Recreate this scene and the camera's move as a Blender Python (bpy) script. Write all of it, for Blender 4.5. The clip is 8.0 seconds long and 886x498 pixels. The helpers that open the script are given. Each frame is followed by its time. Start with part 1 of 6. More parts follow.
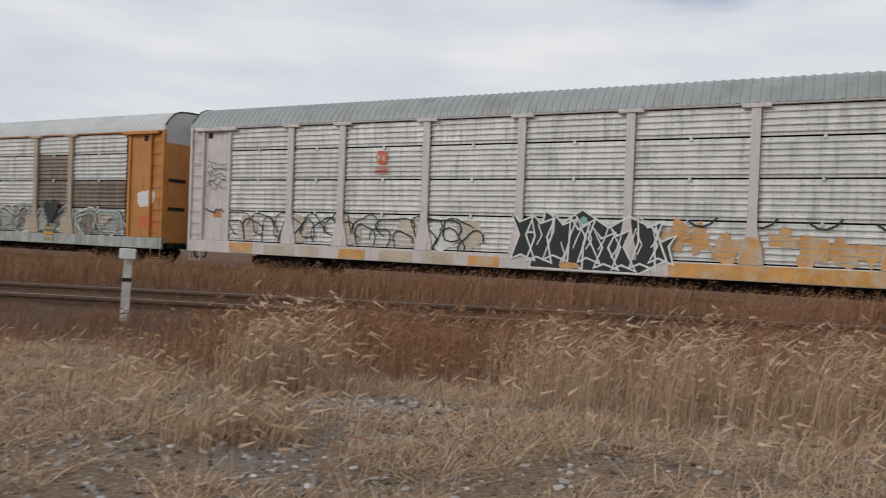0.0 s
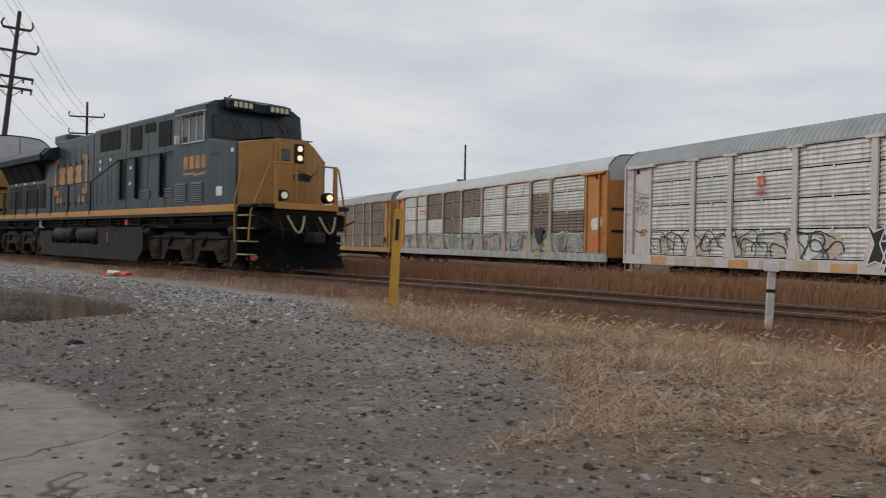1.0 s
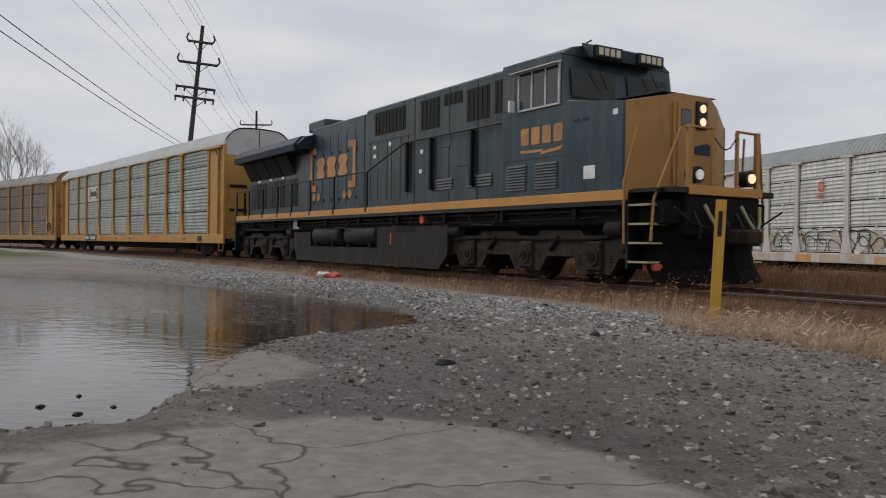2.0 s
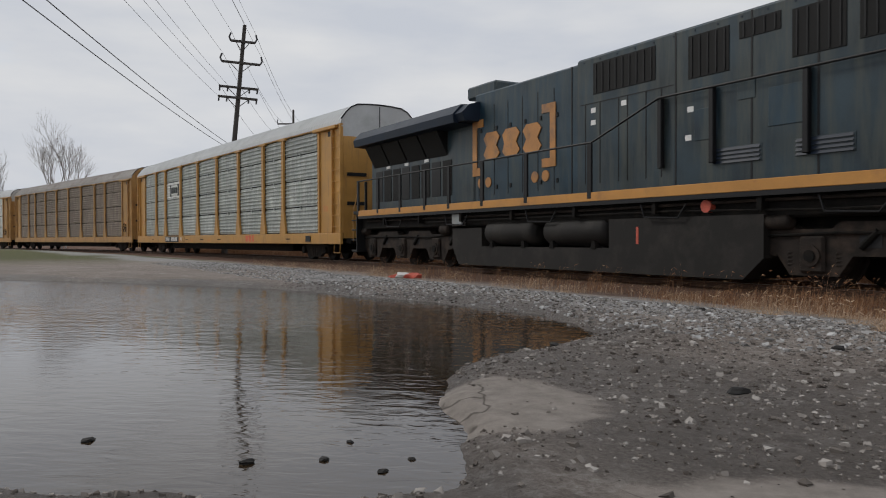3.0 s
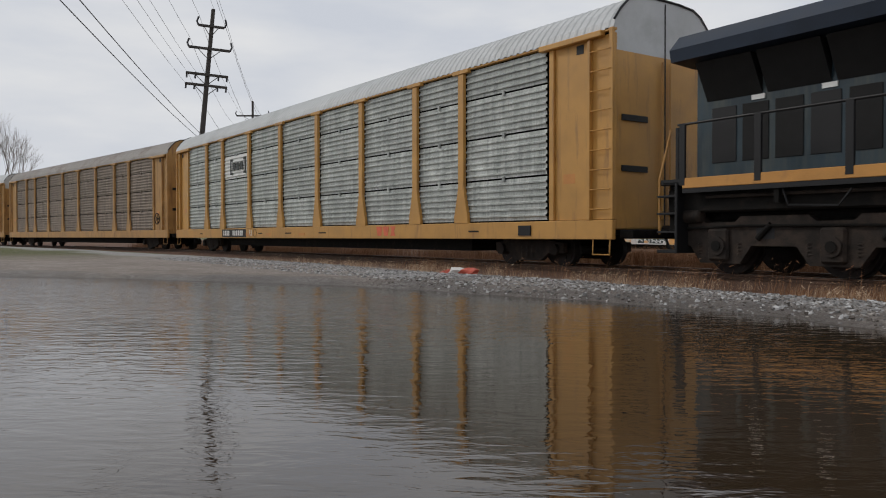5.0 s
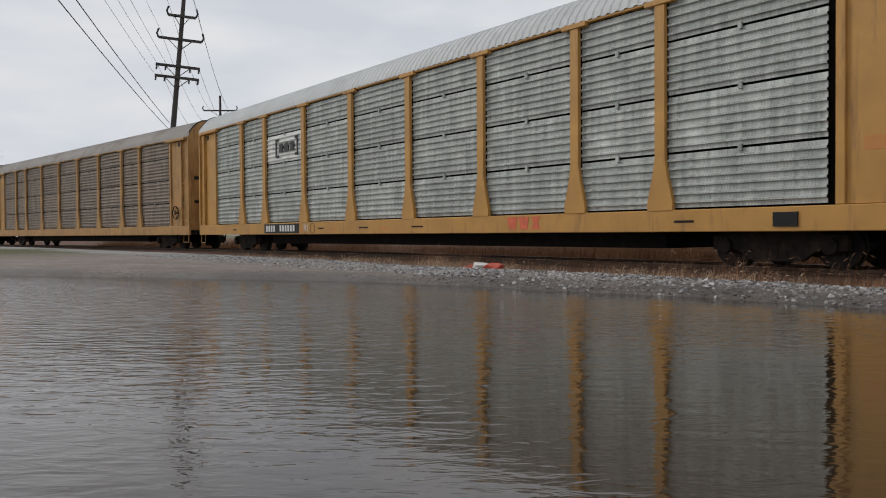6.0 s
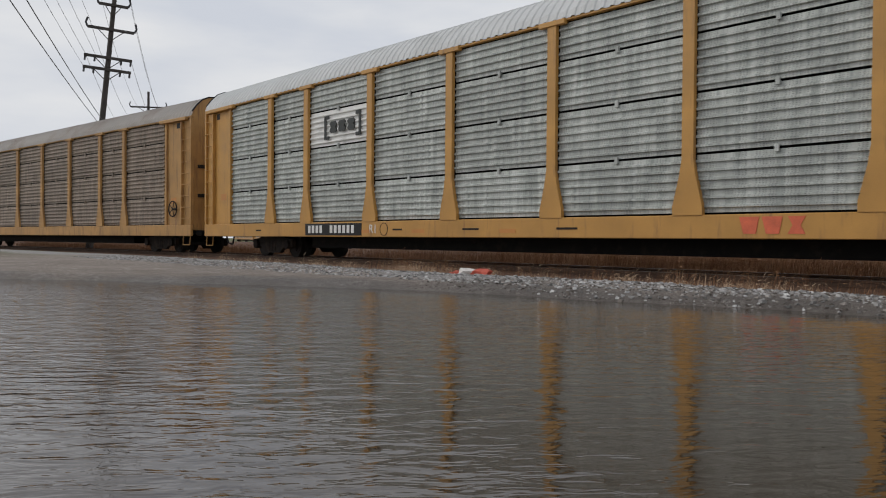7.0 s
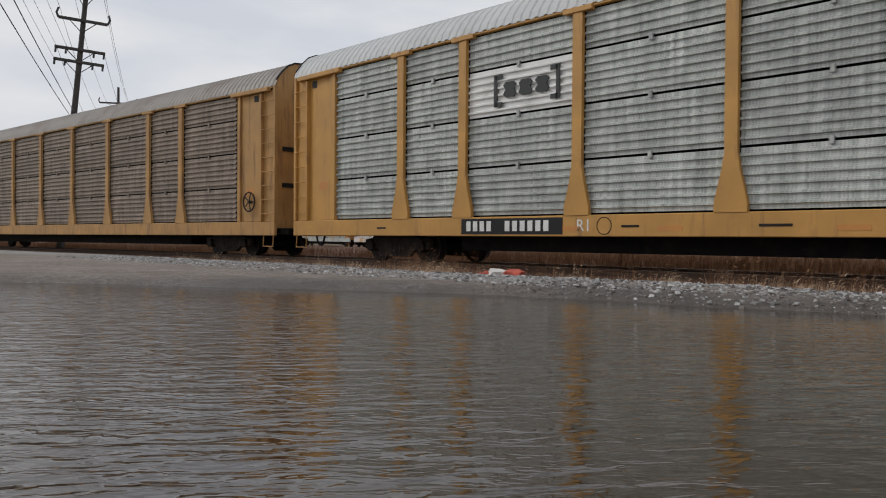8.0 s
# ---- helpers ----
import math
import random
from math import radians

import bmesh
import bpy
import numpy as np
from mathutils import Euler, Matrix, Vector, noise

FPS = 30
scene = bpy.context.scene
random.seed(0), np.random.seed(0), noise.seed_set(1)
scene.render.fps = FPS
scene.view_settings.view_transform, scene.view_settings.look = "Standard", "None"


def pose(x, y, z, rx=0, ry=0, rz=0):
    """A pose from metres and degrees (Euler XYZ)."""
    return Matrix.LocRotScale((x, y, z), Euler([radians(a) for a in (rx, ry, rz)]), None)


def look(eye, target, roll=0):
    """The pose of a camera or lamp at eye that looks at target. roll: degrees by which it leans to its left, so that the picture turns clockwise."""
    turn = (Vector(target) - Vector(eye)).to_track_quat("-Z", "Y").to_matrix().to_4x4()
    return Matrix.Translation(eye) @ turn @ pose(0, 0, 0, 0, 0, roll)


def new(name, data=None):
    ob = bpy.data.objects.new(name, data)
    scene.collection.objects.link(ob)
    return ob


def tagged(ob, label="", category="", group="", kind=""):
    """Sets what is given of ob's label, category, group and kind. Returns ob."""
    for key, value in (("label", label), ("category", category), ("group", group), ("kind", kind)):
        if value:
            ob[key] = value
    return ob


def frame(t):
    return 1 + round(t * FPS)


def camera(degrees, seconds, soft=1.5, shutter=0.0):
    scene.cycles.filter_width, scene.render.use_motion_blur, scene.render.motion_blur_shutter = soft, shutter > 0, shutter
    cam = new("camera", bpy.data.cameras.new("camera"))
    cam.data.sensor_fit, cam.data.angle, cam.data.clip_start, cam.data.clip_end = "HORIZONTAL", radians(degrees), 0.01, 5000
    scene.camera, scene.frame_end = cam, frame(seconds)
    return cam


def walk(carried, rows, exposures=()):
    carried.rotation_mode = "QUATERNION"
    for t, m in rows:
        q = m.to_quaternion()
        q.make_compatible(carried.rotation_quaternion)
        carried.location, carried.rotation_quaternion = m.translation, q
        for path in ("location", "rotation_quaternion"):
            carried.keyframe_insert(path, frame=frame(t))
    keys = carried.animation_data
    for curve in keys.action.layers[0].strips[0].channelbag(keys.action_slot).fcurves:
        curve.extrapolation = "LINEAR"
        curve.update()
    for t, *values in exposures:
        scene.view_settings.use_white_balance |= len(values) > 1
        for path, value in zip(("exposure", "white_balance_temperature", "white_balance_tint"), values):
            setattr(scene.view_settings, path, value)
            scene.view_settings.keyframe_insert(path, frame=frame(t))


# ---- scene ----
# ---- camera ----
cam = camera(58.4, 8.0, soft=1.05, shutter=0.08)
PATH = [
    (0.0, 0.615, -9.649, 0.876, 9.499, -0.740, -2.145),
    (0.5, 0.527, -10.212, 0.745, 32.497, -0.603, -1.747),
    (1.0, 0.126, -10.769, 0.761, 47.790, -0.254, -1.146),
    (1.5, -0.780, -11.001, 0.739, 54.664, -0.300, -0.911),
    (2.0, -1.510, -11.234, 0.718, 58.145, -0.400, -0.729),
    (2.2, -1.749, -11.356, 0.743, 58.819, -0.484, -0.359),
    (3.3, -2.828, -11.955, 0.762, 60.368, -0.732, 0.132),
    (3.5, -3.070, -12.040, 0.752, 60.004, -0.784, 0.196),
    (4.0, -3.629, -12.289, 0.725, 58.307, -0.845, -0.077),
    (4.5, -4.164, -12.523, 0.684, 56.938, -0.965, -0.004),
    (5.0, -4.777, -12.730, 0.669, 56.342, -0.929, 0.053),
    (5.2, -5.027, -12.791, 0.653, 56.311, -1.066, 0.334),
    (6.3, -6.434, -13.054, 0.600, 51.988, -0.931, -0.098),
    (6.5, -6.686, -13.082, 0.592, 50.717, -0.707, -0.522),
    (7.0, -7.306, -13.107, 0.569, 48.533, -0.732, -0.420),
    (7.5, -7.916, -13.107, 0.546, 47.108, -0.705, -0.382),
    (8.0, -8.525, -13.103, 0.541, 46.341, -0.731, -0.414),
]
walk(cam, [(t, pose(x, y, z, 90 + pi, ro, ya)) for t, x, y, z, ya, pi, ro in PATH],
     exposures=[(0.0, 0.18), (0.5, 0.14), (1.0, 0.05), (2.0, 0.0), (4.0, 0.02), (5.0, 0.08), (8.0, 0.13)])

# way of the near train along its track (metres), and of the far train along its own
NEAR_ROWS = [(0.0, -9.80), (0.5, -6.68), (1.0, -3.58), (1.5, -0.31), (2.0, 2.91), (2.2, 4.19), (3.3, 11.26), (3.5, 12.51), (4.0, 15.53), (4.5, 18.48), (5.0, 21.35), (5.2, 22.48), (6.3, 28.62), (6.5, 29.76), (7.0, 32.65), (7.5, 35.59), (8.0, 38.54)]
FAR_SPEED = -8.1
FAR_TURN = -18.96
FAR_Z = -0.447

# ---- light ----
world = bpy.data.worlds.new("sky_world")
scene.world = world
world.use_nodes = True
wn, wl = world.node_tree.nodes, world.node_tree.links
wn.clear()
w_out = wn.new("ShaderNodeOutputWorld")
w_bg = wn.new("ShaderNodeBackground")
w_sky = wn.new("ShaderNodeTexSky")
w_sky.sky_type = "NISHITA"
w_sky.sun_disc = False
SUN_EL, SUN_AZ = 36.0, 232.0
w_sky.sun_elevation = radians(SUN_EL)
w_sky.sun_rotation = radians(SUN_AZ)
w_sky.air_density = 1.0
w_sky.dust_density = 2.0
w_tc = wn.new("ShaderNodeTexCoord")
w_map = wn.new("ShaderNodeMapping")
w_map.inputs["Scale"].default_value = (1.3, 1.3, 5.0)
w_map.inputs["Location"].default_value = (0.35, 0.8, 0.15)
w_n = wn.new("ShaderNodeTexNoise")
w_n.inputs["Scale"].default_value = 1.7
w_n.inputs["Detail"].default_value = 6.0
w_n.inputs["Roughness"].default_value = 0.55
w_r = wn.new("ShaderNodeValToRGB")
w_r.color_ramp.elements[0].position = 0.20
w_r.color_ramp.elements[0].color = (0.0, 0.0, 0.0, 1)
w_r.color_ramp.elements[1].position = 0.40
w_r.color_ramp.elements[1].color = (1, 1, 1, 1)
w_n2 = wn.new("ShaderNodeTexNoise")
w_n2.inputs["Scale"].default_value = 2.6
w_n2.inputs["Detail"].default_value = 5.0
w_c = wn.new("ShaderNodeValToRGB")
w_c.color_ramp.elements[0].position = 0.36
w_c.color_ramp.elements[0].color = (5.5, 5.8, 6.4, 1)
w_c.color_ramp.elements[1].position = 0.68
w_c.color_ramp.elements[1].color = (7.1, 7.15, 7.25, 1)
w_mix = wn.new("ShaderNodeMix")
w_mix.data_type = "RGBA"
wl.new(w_tc.outputs["Generated"], w_map.inputs["Vector"])
wl.new(w_map.outputs["Vector"], w_n.inputs["Vector"])
wl.new(w_map.outputs["Vector"], w_n2.inputs["Vector"])
wl.new(w_n.outputs["Fac"], w_r.inputs["Fac"])
wl.new(w_n2.outputs["Fac"], w_c.inputs["Fac"])
wl.new(w_r.outputs["Color"], w_mix.inputs["Factor"])
wl.new(w_sky.outputs["Color"], w_mix.inputs["A"])
wl.new(w_c.outputs["Color"], w_mix.inputs["B"])
wl.new(w_mix.outputs["Result"], w_bg.inputs["Color"])
w_bg.inputs["Strength"].default_value = 0.1
wl.new(w_bg.outputs["Background"], w_out.inputs["Surface"])

sun = new("sun", bpy.data.lights.new("sun", "SUN"))
sun.data.energy = 1.0
sun.data.angle = radians(14)
sun.data.color = (1.0, 0.95, 0.88)
sx, sy = math.sin(radians(SUN_AZ)), math.cos(radians(SUN_AZ))
sun.matrix_world = look((sx * 60, sy * 60, 60 * math.tan(radians(SUN_EL))), (0, 0, 0))


# ---- materials ----
def mat(name, col, rough=0.6, metal=0.0, var=0.25, scale=3.0, grain=60.0, bump=0.15, dirt=None, dirt_amount=0.35, streak=False, spec=0.5, emit=None, per=0.0):
    """Base colour with a large stain, a fine grain, dirt or rust in patches (streaked downwards if wished) and a fine relief."""
    m = bpy.data.materials.new(name)
    m.use_nodes = True
    n, l = m.node_tree.nodes, m.node_tree.links
    b = n["Principled BSDF"]
    b.inputs["Metallic"].default_value = metal
    b.inputs["Specular IOR Level"].default_value = spec
    tc = n.new("ShaderNodeTexCoord")
    mp = n.new("ShaderNodeMapping")
    l.new(tc.outputs["Object"], mp.inputs["Vector"])
    if per:
        oi = n.new("ShaderNodeObjectInfo")
        sc = n.new("ShaderNodeVectorMath")
        sc.operation = "SCALE"
        sc.inputs[0].default_value = (13.0, 7.0, 9.0)
        l.new(oi.outputs["Random"], sc.inputs["Scale"])
        l.new(sc.outputs["Vector"], mp.inputs["Location"])
    big = n.new("ShaderNodeTexNoise")
    big.inputs["Scale"].default_value = scale
    big.inputs["Detail"].default_value = 5
    l.new(mp.outputs["Vector"], big.inputs["Vector"])
    fine = n.new("ShaderNodeTexNoise")
    fine.inputs["Scale"].default_value = grain
    fine.inputs["Detail"].default_value = 3
    l.new(mp.outputs["Vector"], fine.inputs["Vector"])
    mid = n.new("ShaderNodeMath")
    mid.operation = "MULTIPLY_ADD"
    mid.inputs[1].default_value = 0.35
    l.new(fine.outputs["Fac"], mid.inputs[0])
    l.new(big.outputs["Fac"], mid.inputs[2])
    rng = n.new("ShaderNodeMapRange")
    rng.inputs["From Min"].default_value, rng.inputs["From Max"].default_value = 0.45, 0.95
    rng.inputs["To Min"].default_value, rng.inputs["To Max"].default_value = 1 - var, 1 + var
    l.new(mid.outputs[0], rng.inputs["Value"])
    value = rng.outputs["Result"]
    if per:
        pr = n.new("ShaderNodeMapRange")
        pr.inputs["To Min"].default_value, pr.inputs["To Max"].default_value = 1 - per, 1 + per
        l.new(oi.outputs["Random"], pr.inputs["Value"])
        mu = n.new("ShaderNodeMath")
        mu.operation = "MULTIPLY"
        l.new(value, mu.inputs[0])
        l.new(pr.outputs["Result"], mu.inputs[1])
        value = mu.outputs[0]
    base = n.new("ShaderNodeVectorMath")
    base.operation = "SCALE"
    base.inputs[0].default_value = col
    l.new(value, base.inputs["Scale"])
    colour = base.outputs["Vector"]
    if dirt:
        dm = n.new("ShaderNodeMapping")
        dm.inputs["Scale"].default_value = (4.0, 4.0, 0.5) if streak else (1, 1, 1)
        dm.inputs["Location"].default_value = (3.1, 5.2, 1.3)
        l.new(mp.outputs["Vector"], dm.inputs["Vector"])
        dn = n.new("ShaderNodeTexNoise")
        dn.inputs["Scale"].default_value = scale * 0.9
        dn.inputs["Detail"].default_value = 7
        dn.inputs["Roughness"].default_value = 0.65
        l.new(dm.outputs["Vector"], dn.inputs["Vector"])
        dr = n.new("ShaderNodeMapRange")
        dr.inputs["From Min"].default_value, dr.inputs["From Max"].default_value = 0.62 - dirt_amount * 0.35, 0.78 - dirt_amount * 0.2
        dr.inputs["To Max"].default_value = 0.85
        l.new(dn.outputs["Fac"], dr.inputs["Value"])
        mx = n.new("ShaderNodeMix")
        mx.data_type = "RGBA"
        l.new(dr.outputs["Result"], mx.inputs["Factor"])
        l.new(colour, mx.inputs["A"])
        mx.inputs["B"].default_value = (*dirt, 1)
        colour = mx.outputs["Result"]
    l.new(colour, b.inputs["Base Color"])
    rr = n.new("ShaderNodeMapRange")
    rr.inputs["To Min"].default_value, rr.inputs["To Max"].default_value = max(0.03, rough - 0.12), min(1, rough + 0.12)
    l.new(big.outputs["Fac"], rr.inputs["Value"])
    l.new(rr.outputs["Result"], b.inputs["Roughness"])
    if bump:
        bp = n.new("ShaderNodeBump")
        bp.inputs["Strength"].default_value = bump
        bp.inputs["Distance"].default_value = 0.02
        l.new(fine.outputs["Fac"], bp.inputs["Height"])
        l.new(bp.outputs["Normal"], b.inputs["Normal"])
    if emit:
        b.inputs["Emission Color"].default_value = (*emit[:3], 1)
        b.inputs["Emission Strength"].default_value = emit[3]
    return m


def holes(m, dark=0.35):
    """Rows of small punched holes in a galvanised side panel."""
    n, l = m.node_tree.nodes, m.node_tree.links
    b = n["Principled BSDF"]
    src = b.inputs["Base Color"].links[0].from_socket
    tc = n.new("ShaderNodeTexCoord")
    sp = n.new("ShaderNodeSeparateXYZ")
    l.new(tc.outputs["Object"], sp.inputs[0])
    cells = []
    for axis, size, share in (("X", 0.055, 0.5), ("Z", 0.028, 0.55)):
        d = n.new("ShaderNodeMath")
        d.operation = "DIVIDE"
        d.inputs[1].default_value = size
        l.new(sp.outputs[axis], d.inputs[0])
        fr = n.new("ShaderNodeMath")
        fr.operation = "FRACT"
        l.new(d.outputs[0], fr.inputs[0])
        g = n.new("ShaderNodeMath")
        g.operation = "LESS_THAN"
        g.inputs[1].default_value = share
        l.new(fr.outputs[0], g.inputs[0])
        cells.append(g)
    # the holes come in upright groups
    grp = n.new("ShaderNodeTexNoise")
    grp.noise_dimensions = "1D"
    grp.inputs["Scale"].default_value = 6.0
    l.new(sp.outputs["X"], grp.inputs["W"])
    gg = n.new("ShaderNodeMath")
    gg.operation = "GREATER_THAN"
    gg.inputs[1].default_value = 0.47
    l.new(grp.outputs["Fac"], gg.inputs[0])
    a = n.new("ShaderNodeMath")
    a.operation = "MULTIPLY"
    l.new(cells[0].outputs[0], a.inputs[0])
    l.new(cells[1].outputs[0], a.inputs[1])
    a2 = n.new("ShaderNodeMath")
    a2.operation = "MULTIPLY"
    l.new(a.outputs[0], a2.inputs[0])
    l.new(gg.outputs[0], a2.inputs[1])
    k = n.new("ShaderNodeMath")
    k.operation = "MULTIPLY"
    k.inputs[1].default_value = dark
    l.new(a2.outputs[0], k.inputs[0])
    mx = n.new("ShaderNodeMix")
    mx.data_type = "RGBA"
    l.new(k.outputs[0], mx.inputs["Factor"])
    l.new(src, mx.inputs["A"])
    mx.inputs["B"].default_value = (0.05, 0.055, 0.055, 1)
    l.new(mx.outputs["Result"], b.inputs["Base Color"])
    return m


YELLOW = mat("weathered_yellow_paint", (0.47, 0.245, 0.058), 0.5, 0, 0.16, 1.6, 70, 0.05, (0.20, 0.10, 0.045), 0.2, True)
YELLOW2 = mat("dirty_yellow_paint", (0.42, 0.23, 0.075), 0.6, 0, 0.2, 1.6, 70, 0.05, (0.15, 0.075, 0.04), 0.32, True)
ORANGE = mat("orange_paint", (0.50, 0.21, 0.05), 0.5, 0, 0.15, 1.6, 70, 0.05, (0.20, 0.08, 0.03), 0.2, True)
GALV = holes(mat("galvanised_panel", (0.47, 0.49, 0.465), 0.5, 0.15, 0.26, 2.2, 45, 0.08, (0.22, 0.24, 0.225), 0.5, True, per=0.10))
RUSTY = holes(mat("brown_grimy_panel", (0.29, 0.235, 0.19), 0.65, 0.1, 0.25, 2.0, 45, 0.08, (0.13, 0.095, 0.075), 0.5, True, per=0.10))
PALE = mat("pale_painted_panel", (0.70, 0.695, 0.66), 0.5, 0.1, 0.16, 1.8, 45, 0.06, (0.36, 0.37, 0.35), 0.4, True, per=0.06)
WHITE_POST = mat("faded_white_paint", (0.60, 0.55, 0.53), 0.55, 0, 0.12, 2.0, 60, 0.05, (0.40, 0.32, 0.28), 0.3, True)
TAN_POST = mat("tan_weathered_paint", (0.44, 0.36, 0.27), 0.6, 0, 0.15, 2.0, 60, 0.05, (0.30, 0.20, 0.12), 0.35, True)
ROOF_PALE = mat("galvanised_roof", (0.50, 0.51, 0.51), 0.65, 0.0, 0.1, 1.0, 40, 0.05, (0.38, 0.39, 0.38), 0.3)
ROOF_GREY = mat("grey_roof", (0.29, 0.31, 0.31), 0.55, 0.15, 0.12, 1.0, 40, 0.05, (0.2, 0.2, 0.19), 0.3)
ROOF_BROWN = mat("brown_grey_roof", (0.26, 0.24, 0.22), 0.6, 0.1, 0.14, 1.0, 40, 0.05, (0.17, 0.13, 0.11), 0.4)
SIGN_WHITE = mat("white_sign_paint", (0.72, 0.72, 0.70), 0.5, 0, 0.08, 2.5, 60, 0.03, (0.5, 0.5, 0.48), 0.25)
# grime of the underparts; also colours the shade blocks of the cars
DARK = mat("black_grime_and_shade", (0.0085, 0.0078, 0.007), 0.8, 0, 0.4, 4, 50, 0.2, (0.024, 0.018, 0.014), 0.3, spec=0.15)
TRUCK = mat("grimy_cast_steel", (0.024, 0.019, 0.016), 0.78, 0.0, 0.5, 4, 50, 0.25, (0.058, 0.040, 0.029), 0.4, spec=0.2)
TANK = mat("dusty_dark_tank", (0.015, 0.0135, 0.012), 0.7, 0, 0.3, 2, 50, 0.1, (0.036, 0.031, 0.027), 0.4, spec=0.3)
BLACK = mat("black_paint", (0.010, 0.010, 0.011), 0.5, 0, 0.2, 3, 60, 0.05, spec=0.3)
BLUE = mat("faded_dark_blue_paint", (0.0135, 0.037, 0.056), 0.38, 0, 0.5, 1.2, 60, 0.04, (0.052, 0.066, 0.062), 0.48, True, spec=0.4)
BLUE_GREY = mat("weathered_blue_grey_paint", (0.018, 0.036, 0.048), 0.38, 0, 0.5, 1.2, 60, 0.04, (0.060, 0.068, 0.058), 0.55, True, spec=0.4)
BLUE_DARK = mat("dark_blue_paint", (0.010, 0.019, 0.036), 0.5, 0, 0.25, 1.5, 60, 0.05, spec=0.35)
GRILLE = mat("dark_screen", (0.010, 0.010, 0.010), 0.7, 0.0, 0.4, 6, 120, 0.3, spec=0.25)
LOCO_YELLOW = mat("faded_loco_yellow", (0.37, 0.185, 0.042), 0.48, 0, 0.15, 1.8, 70, 0.05, (0.19, 0.095, 0.04), 0.25, True)
STRIPE = mat("stripe_yellow_orange", (0.50, 0.235, 0.05), 0.5, 0, 0.15, 1.5, 70, 0.04, (0.25, 0.12, 0.045), 0.25)
LETTER = mat("faded_orange_lettering", (0.46, 0.21, 0.06), 0.5, 0, 0.2, 2.0, 70, 0.03, (0.13, 0.095, 0.075), 0.35)
WINDOW = mat("dark_glass", (0.02, 0.024, 0.027), 0.08, 0, 0.1, 2, 30, 0.0, spec=0.8)
WHEEL = mat("brown_wheel_steel", (0.020, 0.016, 0.014), 0.7, 0.1, 0.3, 6, 60, 0.1, spec=0.3)
CREAM = mat("cream_number_paint", (0.62, 0.58, 0.42), 0.5, 0, 0.1, 4, 60, 0.0)
LAMP = mat("lit_lamp_glass", (0.8, 0.6, 0.35), 0.2, 0, 0.02, 3, 60, 0, emit=(1.0, 0.70, 0.45, 0.9))
LAMP_OFF = mat("lamp_glass", (0.45, 0.46, 0.45), 0.15, 0.3, 0.05, 3, 60, 0, emit=(1.0, 0.9, 0.75, 0.25))
HOSE = mat("pale_green_hose", (0.33, 0.31, 0.16), 0.6, 0, 0.15, 6, 60, 0.1)
RAIL = mat("rusty_rail", (0.115, 0.065, 0.042), 0.75, 0.2, 0.3, 6, 60, 0.2, (0.06, 0.035, 0.025), 0.4)
RAIL_TOP = mat("worn_rail_head", (0.21, 0.17, 0.145), 0.4, 0.7, 0.2, 5, 60, 0.05)
TIE = mat("weathered_sleeper", (0.085, 0.062, 0.048), 0.9, 0, 0.35, 4, 50, 0.5, (0.04, 0.03, 0.025), 0.4, per=0.2)
POST_YELLOW = mat("yellow_post_paint", (0.55, 0.31, 0.035), 0.5, 0, 0.12, 5, 60, 0.1, (0.30, 0.16, 0.05), 0.2)
POST_WHITE = mat("peeling_white_post", (0.55, 0.54, 0.50), 0.7, 0, 0.2, 7, 60, 0.2, (0.25, 0.2, 0.16), 0.45)
WOOD = mat("dark_creosoted_pole", (0.055, 0.048, 0.044), 0.9, 0, 0.3, 2, 50, 0.3)
WIRE = mat("dark_wire", (0.05, 0.05, 0.055), 0.6, 0.3, 0.1, 2, 30, 0)
BARK = mat("grey_bark", (0.30, 0.27, 0.25), 0.9, 0, 0.25, 3, 50, 0.3)
STONE = mat("grey_limestone_gravel", (0.27, 0.265, 0.26), 0.9, 0, 0.3, 0.9, 40, 0.3, (0.15, 0.135, 0.12), 0.4)
RED_CLOTH = mat("faded_red_plastic", (0.48, 0.085, 0.05), 0.6, 0, 0.2, 8, 60, 0.2)
WHITE_CLOTH = mat("white_plastic", (0.65, 0.63, 0.6), 0.6, 0, 0.1, 8, 60, 0.2)
PAINT_BLACK = mat("black_spray_paint", (0.02, 0.024, 0.024), 0.6, 0, 0.2, 6, 60, 0)
PAINT_WHITE = mat("white_spray_paint", (0.68, 0.68, 0.66), 0.6, 0, 0.1, 6, 60, 0)
PAINT_ORANGE = mat("orange_spray_paint", (0.60, 0.30, 0.08), 0.6, 0, 0.2, 3, 60, 0, (0.50, 0.46, 0.38), 0.5)
PAINT_TAN = mat("tan_spray_paint", (0.50, 0.40, 0.29), 0.6, 0, 0.2, 3, 60, 0, (0.50, 0.50, 0.47), 0.5)
PAINT_GREEN = mat("teal_spray_paint", (0.22, 0.45, 0.38), 0.6, 0, 0.2, 3, 60, 0)
PAINT_RED = mat("red_orange_paint", (0.62, 0.13, 0.06), 0.6, 0, 0.2, 6, 60, 0)


def straw(name, a, b, c):
    """Dry stems whose colour changes from blade to blade."""
    m = bpy.data.materials.new(name)
    m.use_nodes = True
    n, l = m.node_tree.nodes, m.node_tree.links
    g = n.new("ShaderNodeNewGeometry")
    r = n.new("ShaderNodeValToRGB")
    r.color_ramp.elements[0].color = (*a, 1)
    r.color_ramp.elements[1].color = (*c, 1)
    e = r.color_ramp.elements.new(0.5)
    e.color = (*b, 1)
    l.new(g.outputs["Random Per Island"], r.inputs["Fac"])
    bs = n["Principled BSDF"]
    l.new(r.outputs["Color"], bs.inputs["Base Color"])
    bs.inputs["Roughness"].default_value = 0.8
    bs.inputs["Specular IOR Level"].default_value = 0.2
    return m


